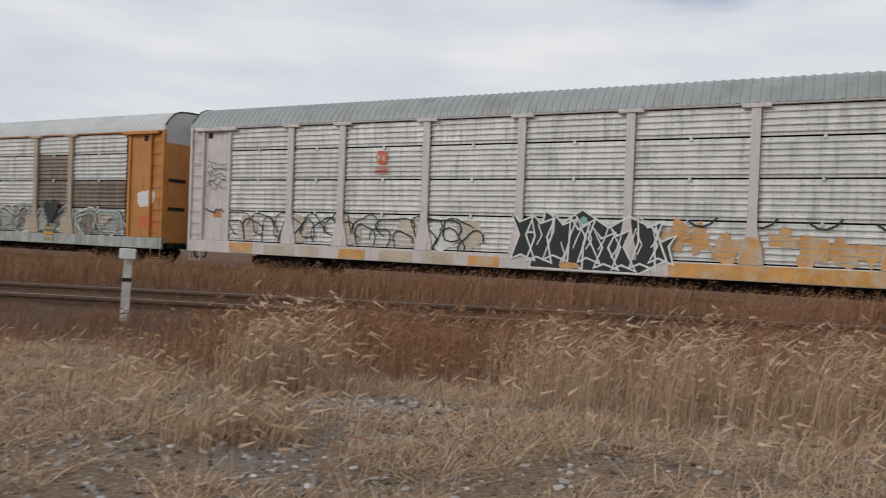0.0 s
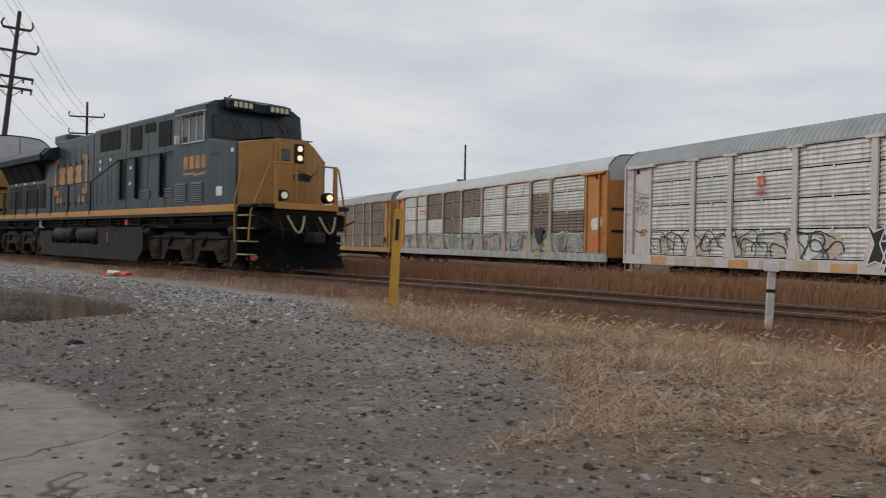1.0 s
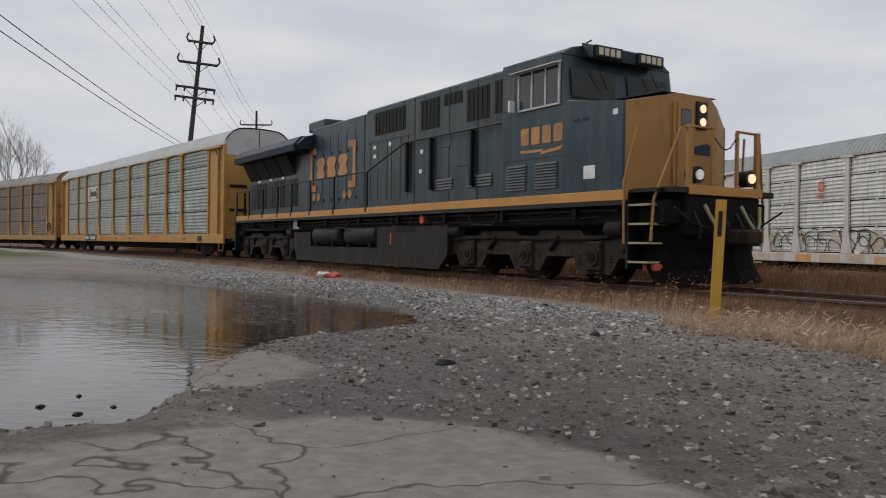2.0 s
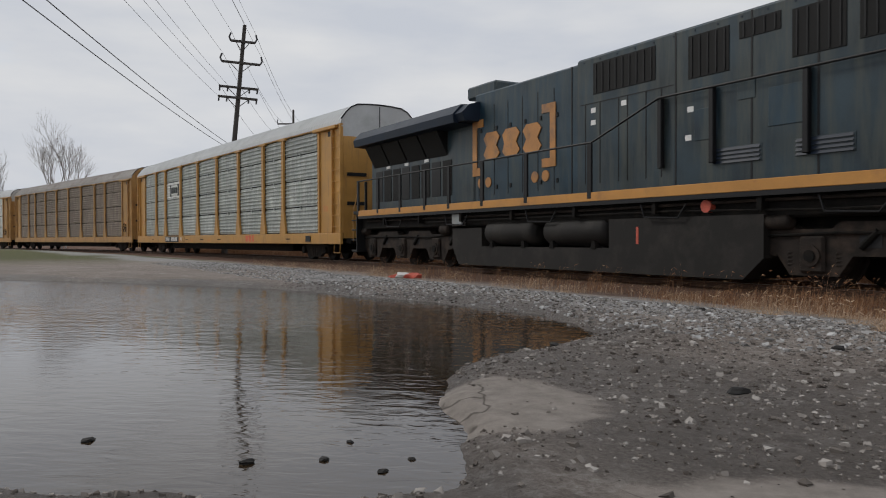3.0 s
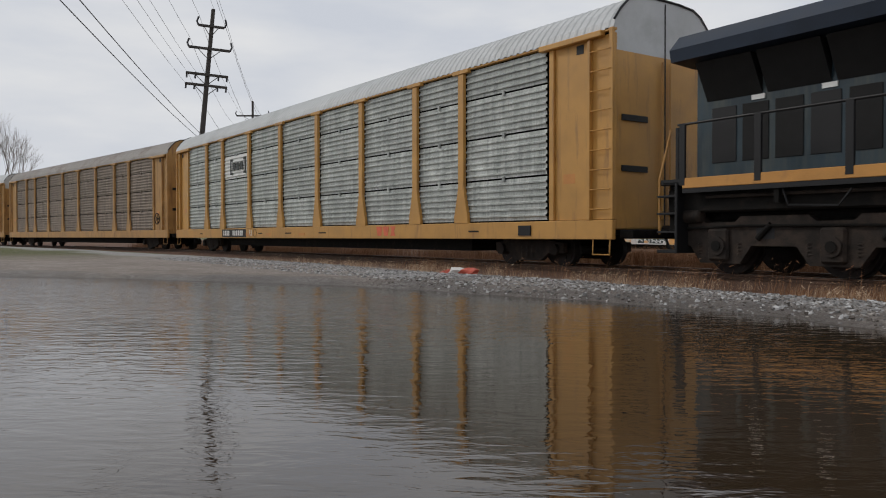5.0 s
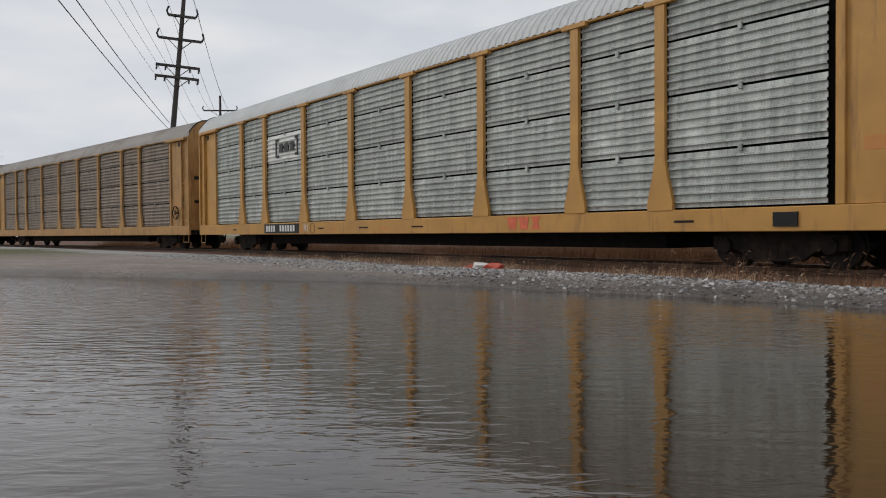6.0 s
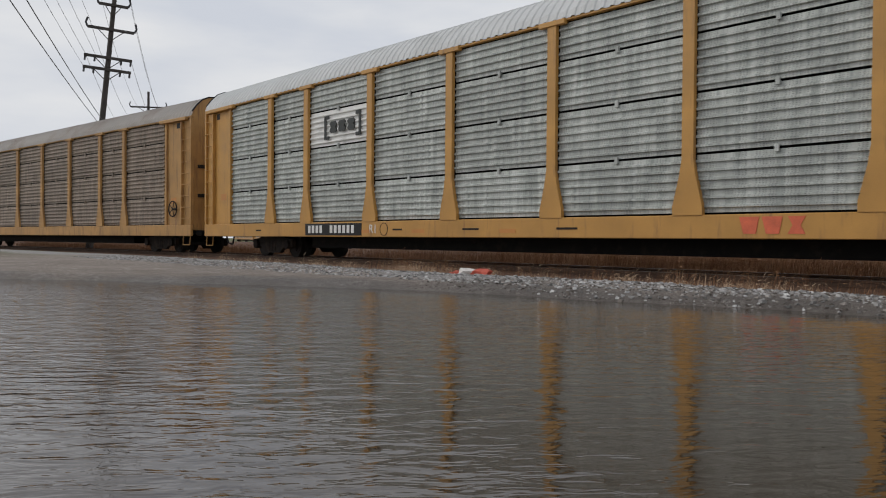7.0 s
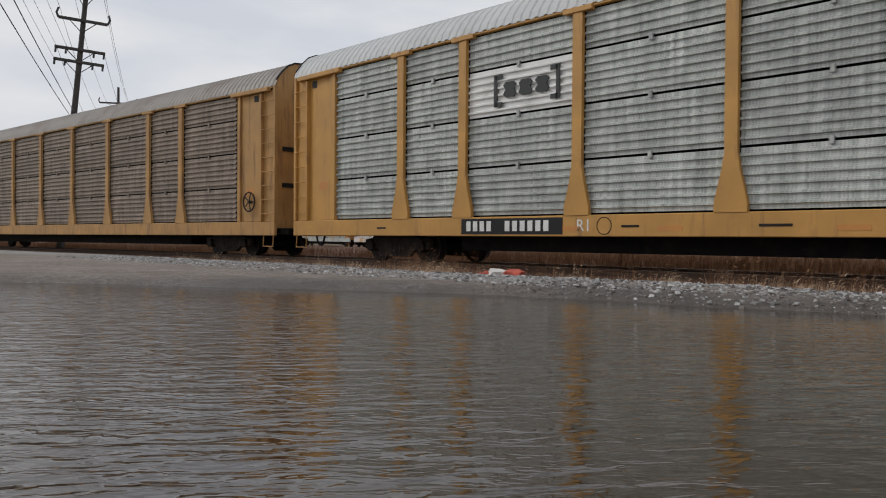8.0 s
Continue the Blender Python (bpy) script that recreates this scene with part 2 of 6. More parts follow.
STRAW = straw("dry_straw", (0.24, 0.145, 0.088), (0.43, 0.295, 0.190), (0.60, 0.46, 0.325))
WEED = straw("brown_weeds", (0.15, 0.066, 0.034), (0.25, 0.125, 0.063), (0.40, 0.245, 0.14))


def ground_material():
    """Wet dark grit, pale broken concrete, straw litter, green grass and rusty track bed, blended by the named layers of the ground mesh."""
    m = bpy.data.materials.new("gravel_ground")
    m.use_nodes = True
    n, l = m.node_tree.nodes, m.node_tree.links
    b = n["Principled BSDF"]
    tc = n.new("ShaderNodeTexCoord")

    def noise_at(s, d=6, rough=0.6):
        x = n.new("ShaderNodeTexNoise")
        x.inputs["Scale"].default_value = s
        x.inputs["Detail"].default_value = d
        x.inputs["Roughness"].default_value = rough
        l.new(tc.outputs["Object"], x.inputs["Vector"])
        return x.outputs["Fac"]

    def ramp(f, stops):
        r = n.new("ShaderNodeValToRGB")
        while len(r.color_ramp.elements) < len(stops):
            r.color_ramp.elements.new(0.5)
        for e, (p, c) in zip(r.color_ramp.elements, stops):
            e.position, e.color = p, (*c, 1)
        l.new(f, r.inputs["Fac"])
        return r.outputs["Color"]

    def blend(f, a, bb):
        x = n.new("ShaderNodeMix")
        x.data_type = "RGBA"
        l.new(f, x.inputs["Factor"])
        l.new(a, x.inputs["A"])
        l.new(bb, x.inputs["B"])
        return x.outputs["Result"]

    def layer(name):
        a = n.new("ShaderNodeAttribute")
        a.attribute_name = name
        return a.outputs["Fac"]

    grit = ramp(noise_at(60, 8, 0.85), [(0.38, (0.088, 0.069, 0.057)), (0.5, (0.285, 0.24, 0.208)), (0.64, (0.66, 0.59, 0.53))])
    stain = ramp(noise_at(0.9, 5), [(0.35, (0.12, 0.09, 0.071)), (0.65, (0.32, 0.27, 0.232))])
    coarse = ramp(noise_at(16, 8, 0.85), [(0.38, (0.12, 0.095, 0.08)), (0.5, (0.36, 0.31, 0.275)), (0.63, (0.72, 0.665, 0.615))])
    patch = ramp(noise_at(2.2, 7, 0.7), [(0.40, (0, 0, 0)), (0.60, (1, 1, 1))])
    col = blend(patch, grit, coarse)
    base = n.new("ShaderNodeMix")
    base.data_type = "RGBA"
    base.inputs["Factor"].default_value = 0.38
    l.new(col, base.inputs["A"])
    l.new(stain, base.inputs["B"])
    col = base.outputs["Result"]
    vor = n.new("ShaderNodeTexVoronoi")
    vor.feature = "DISTANCE_TO_EDGE"
    vor.inputs["Scale"].default_value = 1.15
    wob = n.new("ShaderNodeTexNoise")
    wob.inputs["Scale"].default_value = 2.2
    wob.inputs["Detail"].default_value = 3
    l.new(tc.outputs["Object"], wob.inputs["Vector"])
    add = n.new("ShaderNodeVectorMath")
    add.operation = "MULTIPLY_ADD"
    add.inputs[1].default_value = (0.5, 0.5, 0.5)
    l.new(wob.outputs["Color"], add.inputs[0])
    l.new(tc.outputs["Object"], add.inputs[2])
    l.new(add.outputs["Vector"], vor.inputs["Vector"])
    slab = ramp(noise_at(14, 8, 0.7), [(0.3, (0.175, 0.151, 0.131)), (0.7, (0.30, 0.265, 0.235))])
    crack = ramp(vor.outputs["Distance"], [(0.002, (0, 0, 0)), (0.009, (1, 1, 1))])
    gap = ramp(noise_at(40, 5), [(0.3, (0.045, 0.036, 0.029)), (0.7, (0.10, 0.083, 0.068))])
    slab = blend(crack, gap, slab)
    col = blend(layer("concrete"), col, slab)
    litter = ramp(noise_at(55, 8, 0.8), [(0.36, (0.165, 0.102, 0.065)), (0.52, (0.37, 0.255, 0.168)), (0.66, (0.57, 0.44, 0.315))])
    col = blend(layer("litter"), col, litter)
    rust = ramp(noise_at(30, 7, 0.75), [(0.36, (0.045, 0.022, 0.013)), (0.52, (0.125, 0.062, 0.036)), (0.68, (0.23, 0.15, 0.10))])
    col = blend(layer("track_bed"), col, rust)
    green = ramp(noise_at(12, 8, 0.8), [(0.35, (0.06, 0.07, 0.025)), (0.7, (0.16, 0.15, 0.06))])
    col = blend(layer("green"), col, green)
    pale = ramp(noise_at(45, 8, 0.8), [(0.33, (0.19, 0.18, 0.172)), (0.68, (0.50, 0.49, 0.48))])
    col = blend(layer("gravel"), col, pale)
    dk = n.new("ShaderNodeMapRange")
    dk.inputs["To Min"].default_value, dk.inputs["To Max"].default_value = 1.0, 0.40
    l.new(layer("wet"), dk.inputs["Value"])
    sc = n.new("ShaderNodeVectorMath")
    sc.operation = "SCALE"
    l.new(col, sc.inputs[0])
    l.new(dk.outputs["Result"], sc.inputs["Scale"])
    l.new(sc.outputs["Vector"], b.inputs["Base Color"])
    rg = n.new("ShaderNodeMapRange")
    rg.inputs["To Min"].default_value, rg.inputs["To Max"].default_value = 0.92, 0.35
    l.new(layer("wet"), rg.inputs["Value"])
    l.new(rg.outputs["Result"], b.inputs["Roughness"])
    b.inputs["Specular IOR Level"].default_value = 0.35
    bp = n.new("ShaderNodeBump")
    bp.inputs["Strength"].default_value = 1.0
    bp.inputs["Distance"].default_value = 0.035
    flat = n.new("ShaderNodeMapRange")
    flat.inputs["To Min"].default_value, flat.inputs["To Max"].default_value = 1.0, 0.35
    l.new(layer("concrete"), flat.inputs["Value"])
    l.new(flat.outputs["Result"], bp.inputs["Strength"])
    l.new(noise_at(60, 8, 0.8), bp.inputs["Height"])
    l.new(bp.outputs["Normal"], b.inputs["Normal"])
    return m


def water_material():
    m = bpy.data.materials.new("rippled_muddy_water")
    m.use_nodes = True
    n, l = m.node_tree.nodes, m.node_tree.links
    b = n["Principled BSDF"]
    b.inputs["Base Color"].default_value = (0.036, 0.0235, 0.0135, 1)
    b.inputs["Roughness"].default_value = 0.02
    b.inputs["IOR"].default_value = 1.52
    tc = n.new("ShaderNodeTexCoord")
    turn = n.new("ShaderNodeMapping")
    turn.inputs["Rotation"].default_value = (0, 0, radians(-52))
    l.new(tc.outputs["Object"], turn.inputs["Vector"])
    mp = n.new("ShaderNodeMapping")
    mp.inputs["Scale"].default_value = (1.0, 2.4, 1.0)
    l.new(turn.outputs["Vector"], mp.inputs["Vector"])
    a = n.new("ShaderNodeTexNoise")
    a.inputs["Scale"].default_value = 6.0
    a.inputs["Detail"].default_value = 3
    a.inputs["Distortion"].default_value = 0.4
    l.new(mp.outputs["Vector"], a.inputs["Vector"])
    calm = n.new("ShaderNodeTexNoise")
    calm.inputs["Scale"].default_value = 0.35
    calm.inputs["Detail"].default_value = 2
    l.new(tc.outputs["Object"], calm.inputs["Vector"])
    cr = n.new("ShaderNodeMapRange")
    cr.inputs["From Min"].default_value, cr.inputs["From Max"].default_value = 2.6, 5.2
    cr.inputs["To Min"].default_value, cr.inputs["To Max"].default_value = 0.16, 1.0
    lee = n.new("ShaderNodeVectorMath")
    lee.operation = "DISTANCE"
    lee.inputs[1].default_value = (-5.2, -10.9, 0.10)
    l.new(tc.outputs["Object"], lee.inputs[0])
    reach = n.new("ShaderNodeMath")
    reach.operation = "MULTIPLY_ADD"
    reach.inputs[1].default_value = 3.0
    l.new(calm.outputs["Fac"], reach.inputs[0])
    off = n.new("ShaderNodeMath")
    off.operation = "SUBTRACT"
    off.inputs[1].default_value = 1.5
    l.new(lee.outputs["Value"], off.inputs[0])
    l.new(off.outputs[0], reach.inputs[2])
    l.new(reach.outputs[0], cr.inputs["Value"])
    # the far bank shelters the water along it
    sp = n.new("ShaderNodeSeparateXYZ")
    l.new(tc.outputs["Object"], sp.inputs[0])

    def calc(op, one, two):
        x = n.new("ShaderNodeMath")
        x.operation = op
        for i, v in enumerate((one, two)):
            if isinstance(v, float):
                x.inputs[i].default_value = v
            else:
                l.new(v, x.inputs[i])
        return x.outputs[0]

    dx = calc("ADD", sp.outputs["X"], 8.5)
    bank = calc("ADD", sp.outputs["Y"], calc("MULTIPLY", calc("MULTIPLY", dx, dx), 0.045))
    shelter = n.new("ShaderNodeMapRange")
    shelter.inputs["From Min"].default_value, shelter.inputs["From Max"].default_value = -9.6, -8.0
    shelter.inputs["To Min"].default_value, shelter.inputs["To Max"].default_value = 1.0, 0.25
    l.new(bank, shelter.inputs["Value"])
    mu = n.new("ShaderNodeMath")
    mu.operation = "MULTIPLY"
    l.new(a.outputs["Fac"], mu.inputs[0])
    l.new(calc("MULTIPLY", cr.outputs["Result"], shelter.outputs["Result"]), mu.inputs[1])
    bp = n.new("ShaderNodeBump")
    bp.inputs["Strength"].default_value = 0.7
    bp.inputs["Distance"].default_value = 0.019
    l.new(mu.outputs[0], bp.inputs["Height"])
    l.new(bp.outputs["Normal"], b.inputs["Normal"])
    return m


GROUND = ground_material()
WATER = water_material()


# ---- mesh helpers ----
def finish(name, bm, material):
    me = bpy.data.meshes.new(name)
    bm.normal_update()
    bm.to_mesh(me)
    bm.free()
    me.materials.append(material)
    return me


def thing(name, label, category, group="", kind=""):
    return tagged(new(name), label, category, group, kind)


def part(name, bm, material, parent, label="", at=None):
    """Links a bmesh, or a mesh that is there already, as ONE mesh object under a thing or a part."""
    me = finish(name, bm, material) if isinstance(bm, bmesh.types.BMesh) else bm
    ob = new(name, me)
    ob.parent = parent
    if at:
        ob.location = at
    if label:
        tagged(ob, label)
    return ob


def solid(bm, x0, x1, y0, y1, z0, z1, bevel=0.0):
    v = [bm.verts.new((x, y, z)) for x in (x0, x1) for y in (y0, y1) for z in (z0, z1)]
    fs = [bm.faces.new([v[i] for i in q]) for q in ((0, 1, 3, 2), (4, 6, 7, 5), (0, 4, 5, 1), (2, 3, 7, 6), (0, 2, 6, 4), (1, 5, 7, 3))]
    if bevel:
        es = list({e for f in fs for e in f.edges})
        bmesh.ops.bevel(bm, geom=es, offset=bevel, segments=1, affect="EDGES")
    return bm


def block(x0, x1, y0, y1, z0, z1, bevel=0.01):
    return solid(bmesh.new(), x0, x1, y0, y1, z0, z1, bevel)


def prism(profile, y0, y1, bm=None, plane="xz"):
    """A profile of points pushed along the third axis."""
    bm = bm or bmesh.new()
    put = {"xz": lambda a, b, c: (a, c, b), "yz": lambda a, b, c: (c, a, b), "xy": lambda a, b, c: (a, b, c)}[plane]
    lo = [bm.verts.new(put(a, b, y0)) for a, b in profile]
    hi = [bm.verts.new(put(a, b, y1)) for a, b in profile]
    k = len(profile)
    for i in range(k):
        j = (i + 1) % k
        bm.faces.new((lo[i], lo[j], hi[j], hi[i]))
    bm.faces.new(lo[::-1])
    bm.faces.new(hi)
    bmesh.ops.recalc_face_normals(bm, faces=bm.faces[:])
    return bm


def rod(bm, p, q, r, sides=8, r2=None):
    p, q = Vector(p), Vector(q)
    rot = (q - p).to_track_quat("Z", "Y").to_matrix()
    rings = []
    for c, rad in ((p, r), (q, r if r2 is None else r2)):
        rings.append([bm.verts.new(c + rot @ Vector((rad * math.cos(a), rad * math.sin(a), 0))) for a in (2 * math.pi * i / sides for i in range(sides))])
    for i in range(sides):
        j = (i + 1) % sides
        bm.faces.new((rings[0][i], rings[0][j], rings[1][j], rings[1][i]))
    bm.faces.new(rings[0][::-1])
    bm.faces.new(rings[1])
    return bm


def bar(pts, r, sides=8):
    """A bent round bar through points."""
    bm = bmesh.new()
    pts = [Vector(p) for p in pts]
    prev, up = None, None
    for i, p in enumerate(pts):
        d = (pts[min(i + 1, len(pts) - 1)] - pts[max(i - 1, 0)]).normalized()
        if up is None:
            up = d.orthogonal()
        up = (up - d * up.dot(d)).normalized()
        side = d.cross(up)
        ring = [bm.verts.new(p + (up * math.cos(a) + side * math.sin(a)) * r) for a in (2 * math.pi * k / sides for k in range(sides))]
        if prev:
            for k in range(sides):
                bm.faces.new((prev[k], prev[(k + 1) % sides], ring[(k + 1) % sides], ring[k]))
        else:
            bm.faces.new(ring[::-1])
        prev = ring
    bm.faces.new(prev)
    return bm


def drum(p, q, r, sides=20, dome=0.08):
    """A tank with rounded ends."""
    bm = bmesh.new()
    p, q = Vector(p), Vector(q)
    d = (q - p).normalized()
    rot = d.to_track_quat("Z", "Y").to_matrix()
    stations = [(p, r * 0.55), (p + d * dome * 0.35, r * 0.85), (p + d * dome, r), (q - d * dome, r), (q - d * dome * 0.35, r * 0.85), (q, r * 0.55)]
    rings = [[bm.verts.new(c + rot @ Vector((k * math.cos(a), k * math.sin(a), 0))) for a in (2 * math.pi * i / sides for i in range(sides))] for c, k in stations]
    for u, v in zip(rings, rings[1:]):
        for i in range(sides):
            j = (i + 1) % sides
            f = bm.faces.new((u[i], u[j], v[j], v[i]))
            f.smooth = True
    bm.faces.new(rings[0][::-1])
    bm.faces.new(rings[-1])
    return bm


# ---- ground, puddle and tracks ----
def far_axis():
    """Direction of the far track and its sideways direction."""
    a = radians(FAR_TURN)
    return (math.cos(a), math.sin(a)), (-math.sin(a), math.cos(a))


FAR_D, FAR_N = far_axis()
FAR_OFF = 12.03
WATER_Z = 0.10
BEND_X, BEND_R = -23.0, 220.0


def bend_y(x):
    """Sideways place of the near track, which is straight and then bends towards the road."""
    d = np.clip(BEND_X - x, 0, 110)
    return -d * d / (2 * BEND_R) - np.clip(BEND_X - 110 - x, 0, None) * 0.5


def near_path(s):
    """Place and turn of the near track at s metres along it."""
    if s >= BEND_X:
        return s, 0.0, 0.0
    a = (BEND_X - s) / BEND_R
    return BEND_X - BEND_R * math.sin(a), -BEND_R * (1 - math.cos(a)), a


def far_path(s):
    return s, 0.0, 0.0


def smooth(a, b, v):
    k = np.clip((v - a) / (b - a), 0, 1)
    return k * k * (3 - 2 * k)


def wobble(x, y, s, seed):
    """A cheap smooth noise for arrays, about -1 to 1."""
    r = np.random.RandomState(seed)
    v = 0
    for k in range(5):
        f = s * 1.9 ** k
        a = r.uniform(0, 6.28)
        b = r.uniform(0, 6.28)
        v = v + np.sin((x * math.cos(a) + y * math.sin(a)) * f + b + 1.3 * np.sin((x * math.sin(a) - y * math.cos(a)) * f * 0.7)) * 0.62 ** k
    return v / 1.7


def puddle_field(x, y):
    """Metres inside the puddle's edge, below 0 outside: a curved far bank, a notched end and a near bank."""
    north = -7.75 - np.where(x < -8.5, 0.045, 0.10) * (x + 8.5) ** 2
    east = np.interp(y, (-13.2, -12.1, -11.2, -10.75, -10.42, -10.22, -9.9, -9.4, -8.9, -8.1, -7.6), (-6.2, -5.0, -4.45, -4.32, -4.75, -5.35, -5.72, -6.12, -6.22, -6.6, -6.95))
    south = np.interp(x, (-18, -10, -8, -6, -5.2, -4.4), (-15.6, -15.2, -14.3, -13.0, -12.2, -11.3))
    d = np.minimum(np.minimum(north - y, east - x), np.minimum(y - south, x + 18.5))
    return np.clip(d, -3, 3) + 0.10 * wobble(x, y, 1.3, 4) + 0.035 * wobble(x, y, 6.0, 5)


def ground_height(x, y):
    z = 0.165 + 0.012 * wobble(x, y, 0.5, 1) + 0.006 * wobble(x, y, 4.0, 2)
    yr = y - bend_y(x)
    z = z - 0.27 * smooth(-7.4, -2.8, yr)
    p = puddle_field(x, y)
    z = z - 0.17 * smooth(-0.30, 0.45, p)
    # the land falls a little to the far track
    far = FAR_N[0] * x + FAR_N[1] * y
    z = z - 0.50 * smooth(2.0, 6.5, yr) * smooth(4.0, 9.5, far)
    return z


def grid_axis(fine0, fine1, step, lo, hi, grow=1.22):
    a = list(np.arange(fine0, fine1 + 1e-6, step))
    d, v = step, a[-1]
    while v < hi:
        d *= grow
        v += d
        a.append(v)
    d, v = step, a[0]
    while v > lo:
        d *= grow
        v -= d
        a.insert(0, v)
    return np.array(a)


def build_ground():
    gx = grid_axis(-19, 4, 0.08, -900, 900)
    gy = grid_axis(-13.5, -4, 0.06, -600, 1200)
    X, Y = np.meshgrid(gx, gy, indexing="ij")
    Z = ground_height(X, Y)
    nx, ny = X.shape
    verts = np.stack([X.ravel(), Y.ravel(), Z.ravel()], 1)
    i, j = np.meshgrid(np.arange(nx - 1), np.arange(ny - 1), indexing="ij")
    a = (i * ny + j).ravel()
    faces = np.stack([a, a + ny, a + ny + 1, a + 1], 1)
    me = bpy.data.meshes.new("ground")
    me.from_pydata(verts.tolist(), [], faces.tolist())
    me.polygons.foreach_set("use_smooth", [True] * len(me.polygons))
    p = puddle_field(X, Y)
    YR = Y - bend_y(X)
    big = 1.0 - np.abs((X + 2.70) / 1.24) ** 2.6 - np.abs((Y + 10.75) / 1.02) ** 2.6 + 0.22 * wobble(X, Y, 1.9, 7)
    c, q = math.cos(radians(-22)), math.sin(radians(-22))
    U, V = (X + 4.97) * c + (Y + 10.12) * q, -(X + 4.97) * q + (Y + 10.12) * c
    island = 1.0 - np.abs(U / 0.52) ** 2.4 - np.abs(V / 0.29) ** 2.4 + 0.30 * wobble(X, Y, 4.0, 8)
    spots = wobble(X, Y, 2.6, 31) - 0.75 - 0.5 * (np.abs(X + 4.2) + np.abs(Y + 9.6)) * 0.6
    edge = Y - (-8.4 - 0.42 * (X + 1.8))
    layers = {
        "wet": np.maximum(smooth(-0.75, 0.0, p + 0.25 * wobble(X, Y, 2.1, 23)), 0.85 * smooth(-0.1, 0.9, 1.15 - ((X + 4.7) / 1.75) ** 2 - ((Y + 9.35) / 1.25) ** 2 + 0.5 * wobble(X, Y, 1.3, 21))) * 0.9,
        "concrete": np.maximum(np.maximum(smooth(0.0, 0.10, big), smooth(0.0, 0.16, island)), 0.8 * smooth(0.0, 0.1, spots)),
        "litter": smooth(-0.15, 0.35, edge * 0.45 + 0.30 * wobble(X, Y, 1.1, 9)) * (1 - smooth(-3.2, -2.2, Y)) * smooth(-9.5, -6.0, X) * (1 - 0.85 * smooth(0.05, 0.45, wobble(X, Y, 0.95, 12))),
        "track_bed": smooth(-4.6, -2.6, YR + 0.55 * wobble(X, Y, 0.8, 3)) * (1 - smooth(70, 120, YR)),
        "green": np.maximum(smooth(-22, -32, X) * smooth(-3.5, -5.0, YR), smooth(70, 120, YR)),
        "gravel": smooth(-0.1, 0.5, 0.6 - np.abs((YR + 6.0 - 0.06 * (np.maximum(X, -30) + 8)) / 1.7) + 0.4 * wobble(X, Y, 0.7, 15)) * smooth(-2.5, -6.5, X) * smooth(-70, -40, X) * 0.85,
    }
    layers["wet"] = layers["wet"] * (1 - 0.8 * layers["concrete"])
    for name, v in layers.items():
        at = me.attributes.new(name, "FLOAT", "POINT")
        at.data.foreach_set("value", v.ravel().astype(np.float32))
    me.materials.append(GROUND)
    ob = new("ground", me)
    tagged(ob, "grey gritty gravel ground with broken concrete, straw and rusty track bed", "ground", kind="structure")
    return ob


def build_puddle():
    gx = np.arange(-19.5, -2.4, 0.09)
    gy = np.arange(-16.5, -6.4, 0.09)
    X, Y = np.meshgrid(gx, gy, indexing="ij")
    nx, ny = X.shape
    wet = (ground_height(X, Y) < WATER_Z + 0.05) & (puddle_field(X, Y) > -0.6)
    idx = -np.ones((nx, ny), int)
    keep = np.zeros((nx, ny), bool)
    cells = []
    for i in range(nx - 1):
        for j in range(ny - 1):
            if wet[i:i + 2, j:j + 2].any():
                cells.append((i, j))
                keep[i:i + 2, j:j + 2] = True
    idx[keep] = np.arange(keep.sum())
    vs = [(float(X[i, j]), float(Y[i, j]), WATER_Z) for i, j in zip(*np.where(keep))]
    fs = [(int(idx[i, j]), int(idx[i + 1, j]), int(idx[i + 1, j + 1]), int(idx[i, j + 1])) for i, j in cells]
    me = bpy.data.meshes.new("puddle_water")
    me.from_pydata(vs, [], fs)
    me.materials.append(WATER)
    return tagged(new("puddle_water", me), "broad rippled muddy puddle reflecting sky and train", "puddle", kind="structure")


RAIL_PROFILE = [(-0.07, -0.16), (0.07, -0.16), (0.07, -0.14), (0.012, -0.12), (0.012, -0.045), (0.036, -0.035), (0.036, -0.004), (0.026, 0.0), (-0.026, 0.0), (-0.036, -0.004), (-0.036, -0.035), (-0.012, -0.045), (-0.012, -0.12), (-0.07, -0.14)]


def sweep(profile, way, s0, s1, step):
    """A profile carried along a track."""
    bm = bmesh.new()
    prev = None
    k = len(profile)
    n = max(1, round((s1 - s0) / step))
    for i in range(n + 1):
        x, y, a = way(s0 + (s1 - s0) * i / n)
        ring = [bm.verts.new((x - math.sin(a) * q, y + math.cos(a) * q, z)) for q, z in profile]
        if prev:
            for j in range(k):
                bm.faces.new((prev[j], prev[(j + 1) % k], ring[(j + 1) % k], ring[j]))
        prev = ring
    bmesh.ops.recalc_face_normals(bm, faces=bm.faces[:])
    return bm


def railway_track(label, way, x0, x1, tie0, tie1, m):
    root = thing("railway_track", label, "railway track", "railway tracks", "structure")
    for side in (-0.753, 0.753):
        r = part("rail", sweep([(a + side, b) for a, b in RAIL_PROFILE], way, x0, x1, 3.0), RAIL, root)
        part("rail_head", sweep([(side - 0.024, 0.0005), (side + 0.024, 0.0005), (side + 0.024, 0.003), (side - 0.024, 0.003)], way, x0, x1, 3.0), RAIL_TOP, r, "worn shiny running surface")
    me = finish("sleeper", block(-0.11, 0.11, -1.3, 1.3, -0.33, -0.15, 0.012), TIE)
    x = tie0
    while x < tie1:
        px, py, a = way(x)
        ob = part("sleeper", me, TIE, root, at=(px, py + random.uniform(-0.04, 0.04), random.uniform(-0.012, 0.0)))
        ob.rotation_euler = (0, 0, a + random.uniform(-0.02, 0.02))
        x += 0.52
    root.matrix_basis = m
    return root


